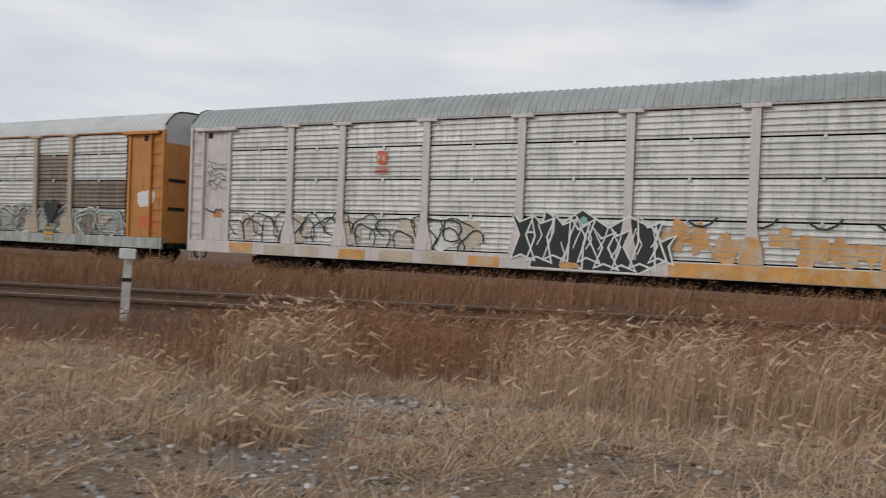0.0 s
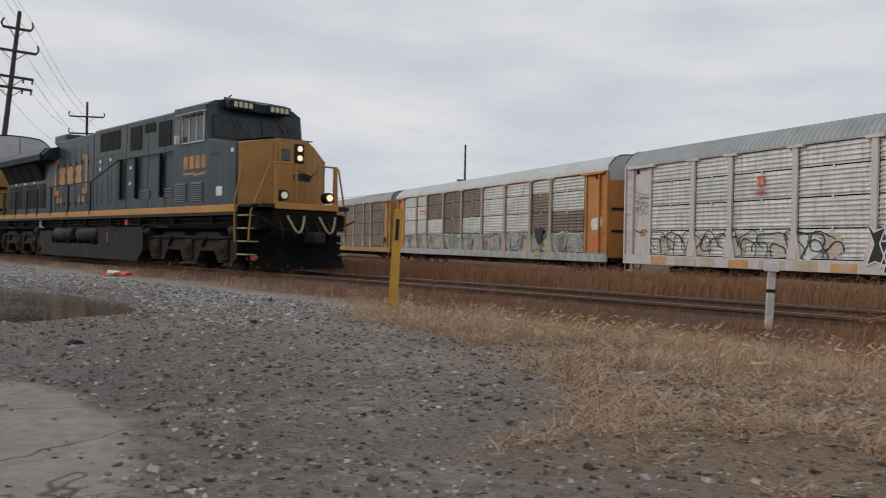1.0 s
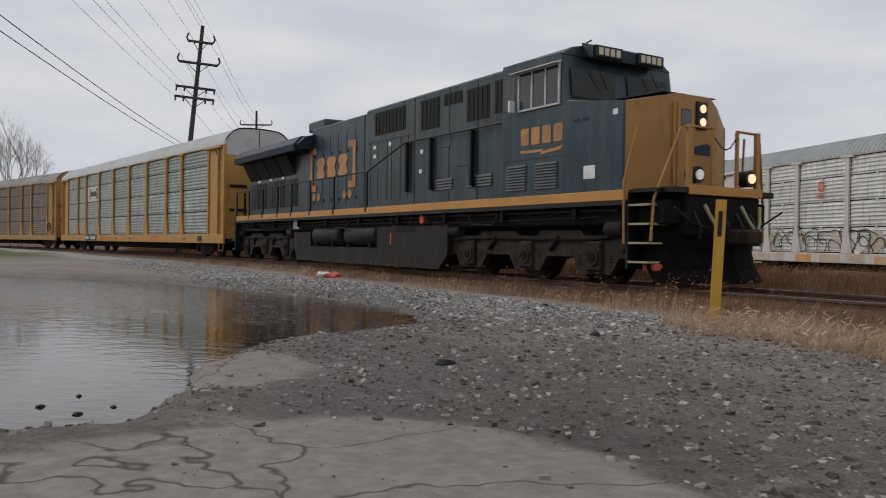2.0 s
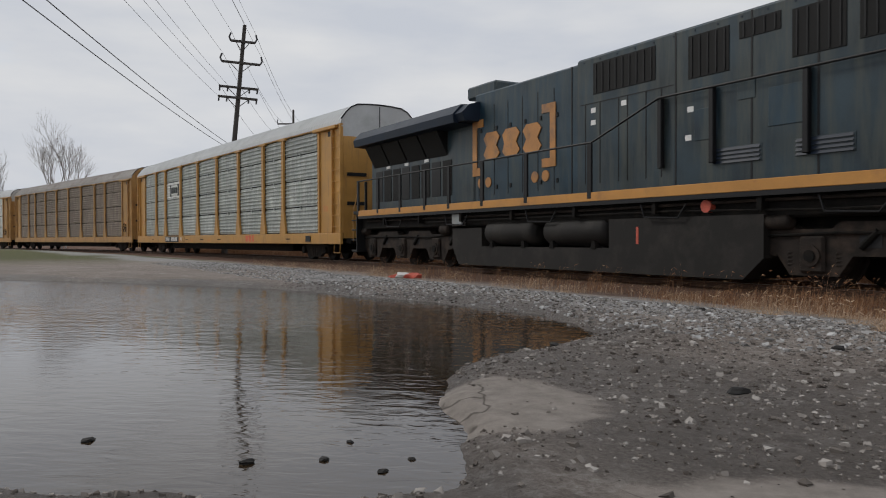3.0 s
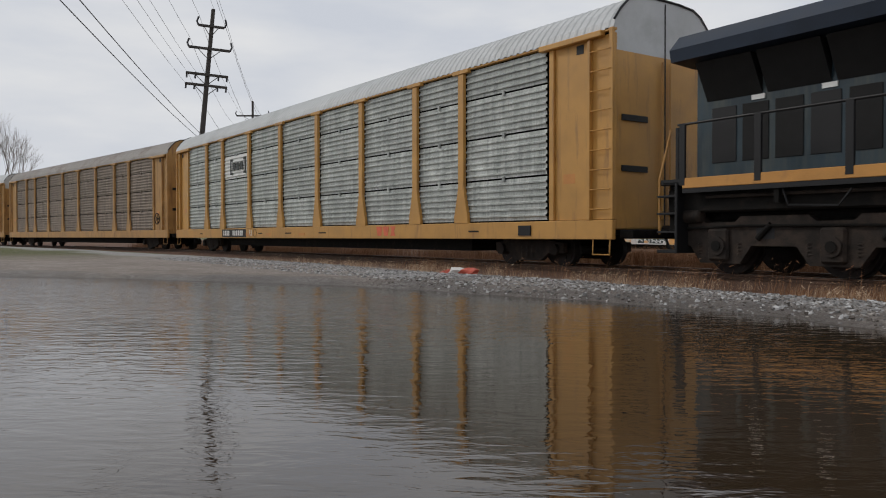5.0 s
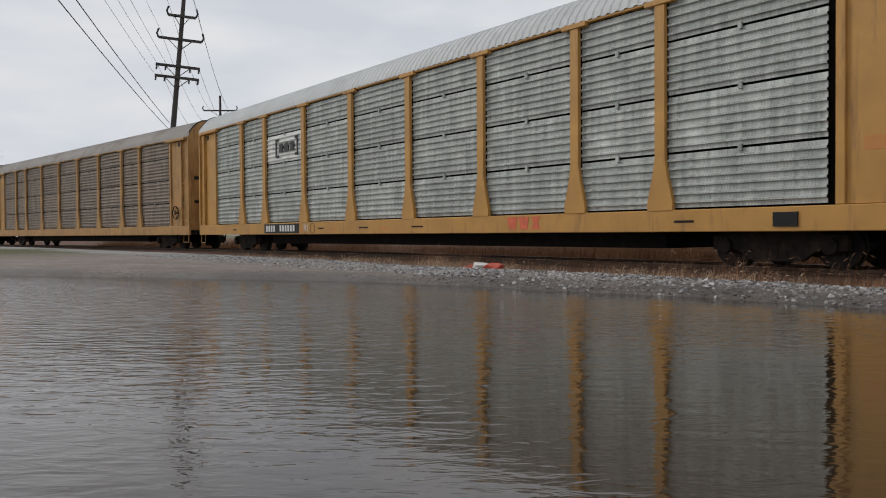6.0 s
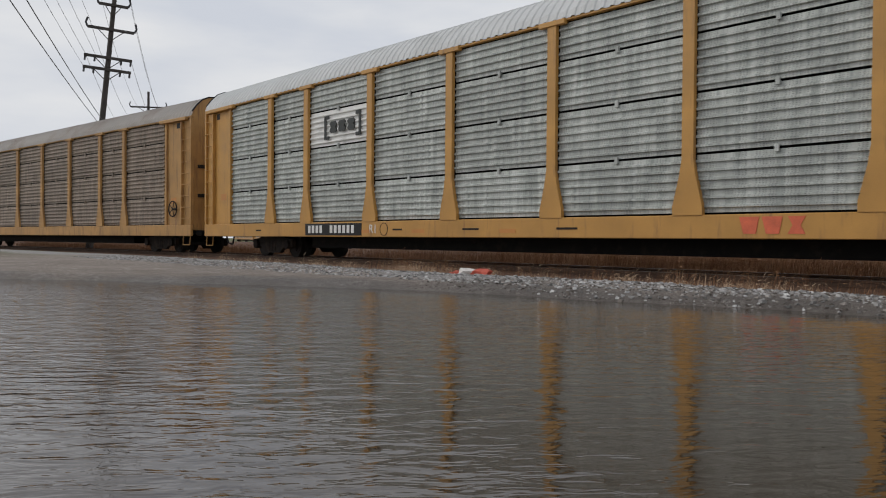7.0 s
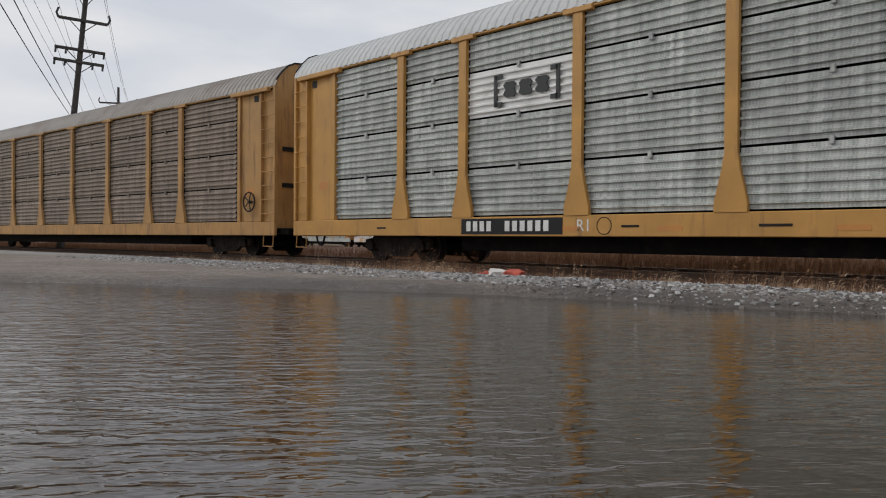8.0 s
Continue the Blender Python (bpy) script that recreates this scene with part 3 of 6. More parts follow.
# ---- railcars ----
CAR_L, PITCH = 27.7, 28.95
COLS = (1.95, 4.9, 6.95, 9.85, 12.75, 15.65, 18.55, 21.45, 23.4, 25.95)
ROWS_Z = (1.0, 1.98, 2.98, 3.94, 4.66)


def corrugated(width, z0, z1, ribs):
    """A side panel: raised ribs along it, its four edges turned in."""
    prof = [(0.0, z0)]
    pitch = (z1 - z0 - 0.06) / ribs
    for k in range(ribs):
        z = z0 + 0.03 + pitch * (k + 0.5)
        prof += [(0.0, z - 0.036), (-0.042, z - 0.022), (-0.042, z + 0.010), (0.0, z + 0.03)]
    prof.append((0.0, z1))
    bm = bmesh.new()
    rows = []
    for x in (0.0, width):
        rows.append([bm.verts.new((x, y, z)) for y, z in prof])
    back = [[bm.verts.new((x, 0.03, z)) for z in (z0, z1)] for x in (0.0, width)]
    for i in range(len(prof) - 1):
        bm.faces.new((rows[0][i], rows[1][i], rows[1][i + 1], rows[0][i + 1]))
    bm.faces.new((rows[0][0], back[0][0], back[1][0], rows[1][0]))
    bm.faces.new((rows[0][-1], rows[1][-1], back[1][1], back[0][1]))
    return bm


def roof_mesh(material):
    half = [(-1.56, 4.70), (-1.50, 4.86), (-1.32, 5.10), (-1.12, 5.29), (-0.88, 5.40), (-0.45, 5.44), (0.0, 5.45)]
    prof = half + [(-y, z) for y, z in half[-2::-1]]
    bm = bmesh.new()
    xs = []
    x = 0.0
    while x < CAR_L - 0.02:
        xs += [(x, 0.0), (x + 0.10, 0.0), (x + 0.13, 0.02), (x + 0.19, 0.02)]
        x += 0.22
    xs.append((CAR_L, 0.0))
    prev = None
    for x, up in xs:
        ring = [bm.verts.new((-x, y * (1 + up * 0.35), z + up)) for y, z in prof]
        if prev:
            for i in range(len(prof) - 1):
                bm.faces.new((prev[i], prev[i + 1], ring[i + 1], ring[i]))
        prev = ring
    return finish("roof", bm, material)


def end_profile(top=True):
    pts = [(-1.50, 4.86), (-1.32, 5.10), (-1.12, 5.29), (-0.88, 5.40), (-0.45, 5.44), (0.0, 5.45)]
    return [(-1.5, 4.30)] + pts + [(-y, z) for y, z in pts[-2::-1]] + [(1.5, 4.30)]


def wheelset_mesh(r):
    bm = bmesh.new()
    rod(bm, (0, -0.75, 0), (0, 0.75, 0), 0.085, 10)
    for s in (-1, 1):
        rod(bm, (0, s * 0.70, 0), (0, s * 0.83, 0), r, 28)
        rod(bm, (0, s * 0.66, 0), (0, s * 0.70, 0), r + 0.025, 28)
        rod(bm, (0, s * 0.83, 0), (0, s * 0.85, 0), r * 0.80, 28)
        for k in range(4):
            a = k * math.pi / 2
            solid(bm, math.cos(a) * r * 0.5 - 0.04, math.cos(a) * r * 0.5 + 0.04, s * 0.84 - 0.03, s * 0.84 + 0.03, math.sin(a) * r * 0.5 - 0.04, math.sin(a) * r * 0.5 + 0.04)
    return finish("wheelset", bm, WHEEL)


def car_truck_mesh():
    bm = bmesh.new()
    for s in (-1, 1):
        pf = [(-1.15, 0.30), (-1.15, 0.52), (-0.75, 0.56), (-0.45, 0.66), (0.45, 0.66), (0.75, 0.56), (1.15, 0.52), (1.15, 0.30), (0.68, 0.30), (0.42, 0.12), (-0.42, 0.12), (-0.68, 0.30)]
        prism(pf, s * 1.02 - 0.06, s * 1.02 + 0.06, bm)
        for x in (-0.9, 0.9):
            rod(bm, (x, s * 0.95, 0.37), (x, s * 1.16, 0.37), 0.13, 12)
        for x in (-0.17, 0.0, 0.17):
            rod(bm, (x, s * 1.03, 0.18), (x, s * 1.03, 0.45), 0.075, 10)
    solid(bm, -0.22, 0.22, -1.05, 1.05, 0.36, 0.62, 0.03)
    return finish("truck_frame", bm, TRUCK)


CAR_TRUCK = car_truck_mesh()
CAR_WHEELS = wheelset_mesh(0.36)
PANELS = {}


def panel_mesh(width, row, material):
    key = (round(width, 2), row, material.name)
    if key not in PANELS:
        PANELS[key] = finish("side_panel", corrugated(width, ROWS_Z[row] + 0.022, ROWS_Z[row + 1] - 0.022, 6 if row < 3 else 4), material)
    return PANELS[key]


def post_bmesh(side):
    pf = [(-0.27, 0.98), (0.27, 0.98), (0.27, 1.13), (0.15, 1.62), (0.105, 1.9), (0.105, 4.66), (-0.105, 4.66), (-0.105, 1.9), (-0.15, 1.62), (-0.27, 1.13)]
    return prism(pf, side * 1.50, side * 1.585)


def lattice_logo(parent, material, x, z, w, h, y):
    """The maker's mark as plain shapes: two brackets, three blocks and dots."""
    t = h * 0.07
    for s in (-1, 1):
        bm = solid(bmesh.new(), x + s * w / 2 - t, x + s * w / 2 + t, y, y + 0.02, z - h / 2, z + h / 2)
        for e in (-1, 1):
            solid(bm, x + s * (w / 2 - t * 2) - t * 2, x + s * (w / 2 - t * 2) + t * 2, y, y + 0.02, z + e * (h / 2 - t) - t, z + e * (h / 2 - t) + t)
        part("logo_bracket", bm, material, parent)
    for k in (-1, 0, 1):
        cx = x + k * w * 0.26
        a, b = w * 0.11, h * 0.24
        pf = [(cx - a, z - b * 0.6), (cx - a * 0.6, z - b), (cx + a * 0.6, z - b), (cx + a, z - b * 0.6), (cx + a * 0.6, z), (cx + a, z + b * 0.6), (cx + a * 0.6, z + b), (cx - a * 0.6, z + b), (cx - a, z + b * 0.6), (cx - a * 0.6 * (1 if k else 1.3), z)]
        part("logo_block", prism(pf, y, y + 0.02), material, parent)


def ring_mesh(radius, r):
    """A hand wheel: rim and spokes, upright in the side plane."""
    bm = bar([(radius * math.cos(a), 0, radius * math.sin(a)) for a in (2 * math.pi * k / 20 for k in range(21))], r, 6)
    for k in range(5):
        a = 2 * math.pi * k / 5
        rod(bm, (0, 0, 0), (radius * math.cos(a), 0, radius * math.sin(a)), r * 0.7, 6)
    rod(bm, (0, -0.02, 0), (0, 0.10, 0), 0.04, 8)
    return bm


def autorack(label, frame_mat, panel_mat, roof, end_top, sill_mat, group, bay_mats=None, post_mat=None):
    """A covered car carrier, its front end at x = 0, reaching back to x = -27.6."""
    car = thing("autorack_railcar", label, "railcar", group)
    part("roof", roof, None, car, "corrugated metal roof")
    for s in (-1, 1):
        sill = block(-CAR_L, 0, s * 1.47, s * 1.57, 0.60, 0.985, 0.012) if s > 0 else block(-CAR_L, 0, -1.57, -1.47, 0.60, 0.985, 0.012)
        part("side_sill", sill, sill_mat, car)
        part("roof_edge", block(-CAR_L, 0, min(s * 1.44, s * 1.55), max(s * 1.44, s * 1.55), 4.665, 4.72, 0.008), frame_mat, car)
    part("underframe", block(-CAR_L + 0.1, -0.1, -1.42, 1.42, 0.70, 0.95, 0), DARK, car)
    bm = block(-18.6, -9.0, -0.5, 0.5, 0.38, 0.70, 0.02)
    # wider dark block below the floor, put in for the shade under the car
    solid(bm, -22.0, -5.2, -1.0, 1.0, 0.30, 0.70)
    part("centre_sill_and_shade", bm, DARK, car)
    # dark sheet standing in for the shaded interior behind the panel gaps
    part("interior_shade_sheet", block(-CAR_L + 0.1, -0.1, -1.36, -1.33, 0.96, 4.70, 0), DARK, car)
    part("far_wall", block(-CAR_L + 0.02, -0.02, 1.46, 1.50, 0.96, 4.70, 0), panel_mat, car)
    for i, u in enumerate(COLS):
        bm = post_bmesh(-1)
        if 0 < i < len(COLS) - 1:
            part("side_post", bm, post_mat or frame_mat, car, at=(-u, 0, 0))
            part("post_cap", block(-u - 0.32, -u + 0.32, -1.61, -1.50, 4.60, 4.70, 0.01), post_mat or frame_mat, car)
        else:
            bm.free()
    for b in range(len(COLS) - 1):
        a = COLS[b] + (0.11 if b else 0.0)
        e = COLS[b + 1] - (0.11 if b < len(COLS) - 2 else 0.0)
        for r in range(4):
            m = (bay_mats or {}).get((b, r), panel_mat)
            part("side_panel", panel_mesh(e - a, r, m), None, car, at=(-e, -1.47, 0))
        for r in (1, 2, 3):
            part("clip", block(-(a + e) / 2 - 0.035, -(a + e) / 2 + 0.035, -1.525, -1.478, ROWS_Z[r] - 0.07, ROWS_Z[r] + 0.05, 0.006), panel_mat, car)
    for front in (True, False):
        x0, x1 = (-1.80, 0.0) if front else (-CAR_L, -CAR_L + 1.80)
        wall = part("end_side_panel", block(x0, x1, -1.50, -1.44, 0.99, 4.62, 0.01), frame_mat, car)
        part("far_end_panel", block(x0, x1, 1.505, 1.53, 0.99, 4.62, 0.01), frame_mat, car)
        inner, outer = (x0, x1) if front else (x1, x0)
        s = 1 if front else -1
        part("corner_post", block(min(outer, outer - s * 0.10), max(outer, outer - s * 0.10), -1.57, -1.50, 0.99, 4.72, 0.01), frame_mat, wall)
        part("door_post", block(min(inner, inner + s * 0.14), max(inner, inner + s * 0.14), -1.56, -1.50, 0.99, 4.66, 0.01), frame_mat, wall)
        bx = outer - s * 0.62
        part("ladder_stile", block(bx - 0.035, bx + 0.035, -1.60, -1.50, 0.99, 4.56, 0.006), frame_mat, wall)
        for k in range(9):
            part("ladder_rung", bar([(bx, -1.58, 1.2 + 0.39 * k), (outer - s * 0.06, -1.58, 1.2 + 0.39 * k)], 0.013, 6), frame_mat, wall)
        ba, bb = sorted((inner - s * 0.25, outer - s * 0.25))
        part("top_bracket", block(ba, bb, -1.64, -1.50, 4.58, 4.70, 0.015), frame_mat, wall)
        part("lock_slot", block((inner + outer) / 2 - 0.14, (inner + outer) / 2 + 0.06, -1.508, -1.50, 4.36, 4.54, 0), BLACK, wall)
        part("stencil_frame", block((inner + outer) / 2 + s * -0.35 - 0.17, (inner + outer) / 2 + s * -0.35 + 0.17, -1.505, -1.50, 1.75, 1.95, 0), ORANGE, wall)
        ex = -0.02 if front else -CAR_L + 0.02
        part("end_door", block(min(ex, ex - s * 0.06), max(ex, ex - s * 0.06), -1.44, 1.44, 0.80, 4.32, 0.02), frame_mat, car)
        part("end_cap", prism(end_profile(), min(ex, ex - s * 0.05), max(ex, ex - s * 0.05), plane="yz"), end_top, car)
        part("end_rim", bar([(ex + s * 0.01, y * 1.01, z + 0.02) for y, z in end_profile()[1:-1]], 0.025, 6), BLACK, car)
        for zz in (3.0, 2.0):
            part("door_slot", block(min(ex, ex + s * 0.03), max(ex, ex + s * 0.03), -1.30, -0.55, zz - 0.06, zz + 0.06, 0), BLACK, car)
        part("latch_bar", bar([(ex + s * 0.05, -0.12, 1.0), (ex + s * 0.05, -0.12, 4.2)], 0.022, 6), frame_mat, car)
        part("latch_bar", bar([(ex + s * 0.05, 0.12, 1.0), (ex + s * 0.05, 0.12, 4.2)], 0.022, 6), frame_mat, car)
        bw = outer - s * 1.15
        part("brake_wheel", ring_mesh(0.27, 0.022), TRUCK, wall, at=(bw, -1.60, 1.55)) if front and frame_mat is YELLOW2 else None
        part("door_seam", block(min(ex, ex + s * 0.012), max(ex, ex + s * 0.012), -0.015, 0.015, 0.85, 5.40, 0), BLACK, car)
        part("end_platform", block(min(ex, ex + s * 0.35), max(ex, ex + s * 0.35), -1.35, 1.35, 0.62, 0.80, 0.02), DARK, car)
        part("coupler", block(min(ex, ex + s * 0.58), max(ex, ex + s * 0.58), -0.13, 0.13, 0.62, 0.88, 0.04), TRUCK, car)
        part("air_hose", bar([(ex + s * 0.30, -0.35, 0.66), (ex + s * 0.42, -0.34, 0.38), (ex + s * 0.54, -0.3, 0.34)], 0.03, 6), BLACK, car)
        part("corner_step", bar([(outer - s * 0.1, -1.52, 0.62), (outer - s * 0.1, -1.54, 0.30), (outer - s * 0.55, -1.54, 0.30), (outer - s * 0.55, -1.52, 0.62)], 0.016, 6), frame_mat, car)
        tx = -3.0 if front else -CAR_L + 3.6
        part("truck_frame", CAR_TRUCK, None, car, at=(tx, 0, 0))
        for dx in (-0.9, 0.9):
            w = part("wheelset", CAR_WHEELS, None, car, at=(tx + dx, 0, 0.36))
    return car


# ---- the scene's setting ----
build_ground()
build_puddle()
railway_track("near railway track with rusty rails on dark sleepers", near_path, -150, 60, -60, 12, pose(0, 0, 0))
railway_track("far railway track with rusty rails among brown weeds", far_path, -160, 40, -30, 14, pose(FAR_N[0] * FAR_OFF, FAR_N[1] * FAR_OFF, FAR_Z, 0, 0, FAR_TURN))

# ---- near train ----
R_PALE, R_GREY, R_BROWN = roof_mesh(ROOF_PALE), roof_mesh(ROOF_GREY), roof_mesh(ROOF_BROWN)
SIGN_BAY = {(6, 2): SIGN_WHITE}
near_cars = [
    autorack("yellow autorack railcar with galvanised side panels and pale roof", YELLOW, GALV, R_PALE, ROOF_PALE, YELLOW, "cars of the near train", SIGN_BAY),
    autorack("dirty yellow autorack railcar with brown grimy side panels", YELLOW2, RUSTY, R_BROWN, YELLOW2, YELLOW2, "cars of the near train"),
    autorack("yellow autorack railcar with pale galvanised panels, third behind the locomotive", YELLOW2, PALE, R_PALE, ROOF_PALE, YELLOW2, "cars of the near train"),
    autorack("dirty yellow autorack railcar far down the train", YELLOW2, RUSTY, R_BROWN, YELLOW2, YELLOW2, "cars of the near train"),
]


def first_car_marks(car):
    lattice_logo(car, PAINT_BLACK, -19.8, 3.46, 1.55, 0.62, -1.53)
    plate = part("number_plate", block(-21.45, -18.85, -1.578, -1.571, 0.64, 0.95, 0), BLACK, car, "black painted plate with pale lettering bars")
    for x0, x1 in ((-21.3, -20.55), (-20.25, -19.1)):
        n = 4 if x1 - x0 < 0.9 else 6
        for k in range(n):
            a = x0 + (x1 - x0) * k / n
            part("lettering_bar", block(a, a + (x1 - x0) / n * 0.62, -1.584, -1.578, 0.70, 0.90, 0), PAINT_WHITE, plate)
    for k in range(3):
        x = -8.85 + 0.36 * k
        pf = [(x - 0.03, 0.68), (x + 0.17, 0.68), (x + 0.22, 0.94), (x - 0.10, 0.94)] if k < 2 else [(x - 0.06, 0.68), (x + 0.20, 0.68), (x + 0.13, 0.81), (x + 0.20, 0.94), (x - 0.06, 0.94), (x + 0.01, 0.81)]
        part("logo_block", prism(pf, -1.578, -1.571), PAINT_RED, car)
    for x, w in ((-17.6, 0.35), (-15.2, 0.5), (-12.6, 0.5), (-4.6, 0.4), (-24.2, 0.3)):
        part("stencil_bar", block(x, x + w, -1.577, -1.571, 0.76, 0.80, 0), TRUCK, car)
    ring = bar([(-17.95 + 0.15 * math.cos(a), -1.572, 0.79 + 0.15 * math.sin(a)) for a in (2 * math.pi * k / 24 for k in range(25))], 0.008, 5)
    part("stencil_ring", ring, TRUCK, car)
    txt = bpy.data.curves.new("stencil", "FONT")
    txt.body, txt.size, txt.extrude = "R1", 0.30, 0.002
    tmp = new("stencil", txt)
    me = bpy.data.meshes.new_from_object(tmp.evaluated_get(bpy.context.evaluated_depsgraph_get()))
    bpy.data.objects.remove(tmp)
    me.materials.clear()
    me.materials.append(PAINT_WHITE)
    mark = part("stencil_lettering", me, None, car, "white stencilled lettering")
    mark.matrix_basis = pose(-18.55, -1.574, 0.70, 90, 0, 0)
    for x in (-18.95, -16.9, -14.1):
        part("orange_patch", block(x, x + 0.45, -1.576, -1.571, 0.70, 0.78, 0), ORANGE, car)
    part("pole_box", block(-2.75, -2.35, -1.60, -1.57, 0.68, 0.90, 0), BLACK, car)


first_car_marks(near_cars[0])


# ---- locomotive: front platform edge at x = 0, reaching back to x = -23 ----
def chevron_number(parent, x, z, w, h, y, n, material, name="number_bar"):
    for k in range(n):
        a = x + w * (k + 0.12) / n
        b = x + w * (k + 0.88) / n
        pf = [(a, z - h / 2), (b, z - h / 2), (b, z + h / 2), (a, z + h / 2)]
        part(name, prism(pf, y - 0.006, y), material, parent)


def loco_truck(loco, xs):
    lo, hi = min(xs) - 0.95, max(xs) + 0.95
    for s in (-1, 1):
        bm = bmesh.new()
        top = [(lo, 0.72), (lo + 0.25, 0.95)]
        for k, x in enumerate(sorted(xs)):
            top += [(x - 0.42, 1.00), (x - 0.30, 0.90), (x + 0.30, 0.90), (x + 0.42, 1.00)]
        top += [(hi - 0.25, 0.95), (hi, 0.72)]
        low = [(hi, 0.55), (hi - 0.3, 0.48)]
        for x in sorted(xs)[::-1]:
            low += [(x + 0.62, 0.50), (x + 0.40, 0.20), (x - 0.40, 0.20), (x - 0.62, 0.50)]
        low += [(lo + 0.3, 0.48), (lo, 0.55)]
        prism(top + low, s * 1.10 - 0.10, s * 1.10 + 0.10, bm)
        fr = part("truck_frame", bm, TRUCK, loco)
        for x in xs:
            part("journal_box", block(x - 0.21, x + 0.21, min(s * 1.19, s * 1.27), max(s * 1.19, s * 1.27), 0.24, 0.80, 0.04), TRUCK, fr)
            part("journal_ring", rod(bmesh.new(), (x, s * 1.26, 0.50), (x, s * 1.30, 0.50), 0.16, 16), TRUCK, fr)
            part("frame_opening", block(x + 0.72, x + 1.05, min(s * 1.20, s * 1.206), max(s * 1.20, s * 1.206), 0.62, 0.80, 0), BLACK, fr)
            part("journal_cap", rod(bmesh.new(), (x, s * 1.29, 0.50), (x, s * 1.32, 0.50), 0.09, 12), DARK, fr)
            for dx in (-0.40, 0.40):
                turns = [(x + dx + 0.09 * math.cos(a * 0.9), s * 1.12 + 0.09 * math.sin(a * 0.9), 0.32 + 0.0085 * a) for a in range(30)]
                part("coil_spring", bar(turns, 0.016, 5), TRUCK, fr)
            part("damper", rod(bmesh.new(), (x + 0.75, s * 1.22, 0.62), (x + 1.0, s * 1.22, 0.86), 0.05, 8), DARK, fr)
        part("brake_cylinder", drum((lo + 0.15, s * 1.22, 1.02), (lo + 0.62, s * 1.22, 1.02), 0.13, 14, 0.05), TRUCK, fr)
        part("brake_cylinder", drum((hi - 0.62, s * 1.22, 1.02), (hi - 0.15, s * 1.22, 1.02), 0.15, 14, 0.05), TRUCK, fr)
        part("brake_pipe", bar([(lo + 0.2, s * 1.24, 0.80), (lo + 1.4, s * 1.24, 0.84), (hi - 1.2, s * 1.24, 0.82), (hi - 0.2, s * 1.24, 0.88)], 0.022, 6), DARK, fr)
    part("truck_bolster", block(lo + 0.5, hi - 0.5, -1.0, 1.0, 0.55, 0.95, 0.03), DARK, loco)
    for x in xs:
        part("wheelset", LOCO_WHEELS, None, loco, at=(x, 0, 0.52))


LOCO_WHEELS = wheelset_mesh(0.52)


def grille(parent, x0, x1, z0, z1, y, slats, name="grille"):
    g = part(name, block(x0, x1, y - 0.012, y + 0.02, z0, z1, 0.004), GRILLE, parent)
    for k in range(slats):
        x = x0 + (x1 - x0) * (k + 0.5) / slats
        part("slat", block(x - 0.012, x + 0.012, y - 0.026, y - 0.012, z0 + 0.03, z1 - 0.03, 0), BLACK, g)
    return g


def louvre(parent, x0, x1, z0, z1, y, n):
    g = part("louvre", block(x0, x1, y - 0.01, y + 0.02, z0, z1, 0.004), BLUE_GREY, parent)
    for k in range(n):
        z = z0 + (z1 - z0) * (k + 0.5) / n
        h = (z1 - z0) / n * 0.36
        part("slat", prism([(y - 0.01, z + h), (y - 0.035, z - h), (y - 0.01, z - h)], x0 + 0.03, x1 - 0.03, plane="yz"), BLUE_DARK, g)


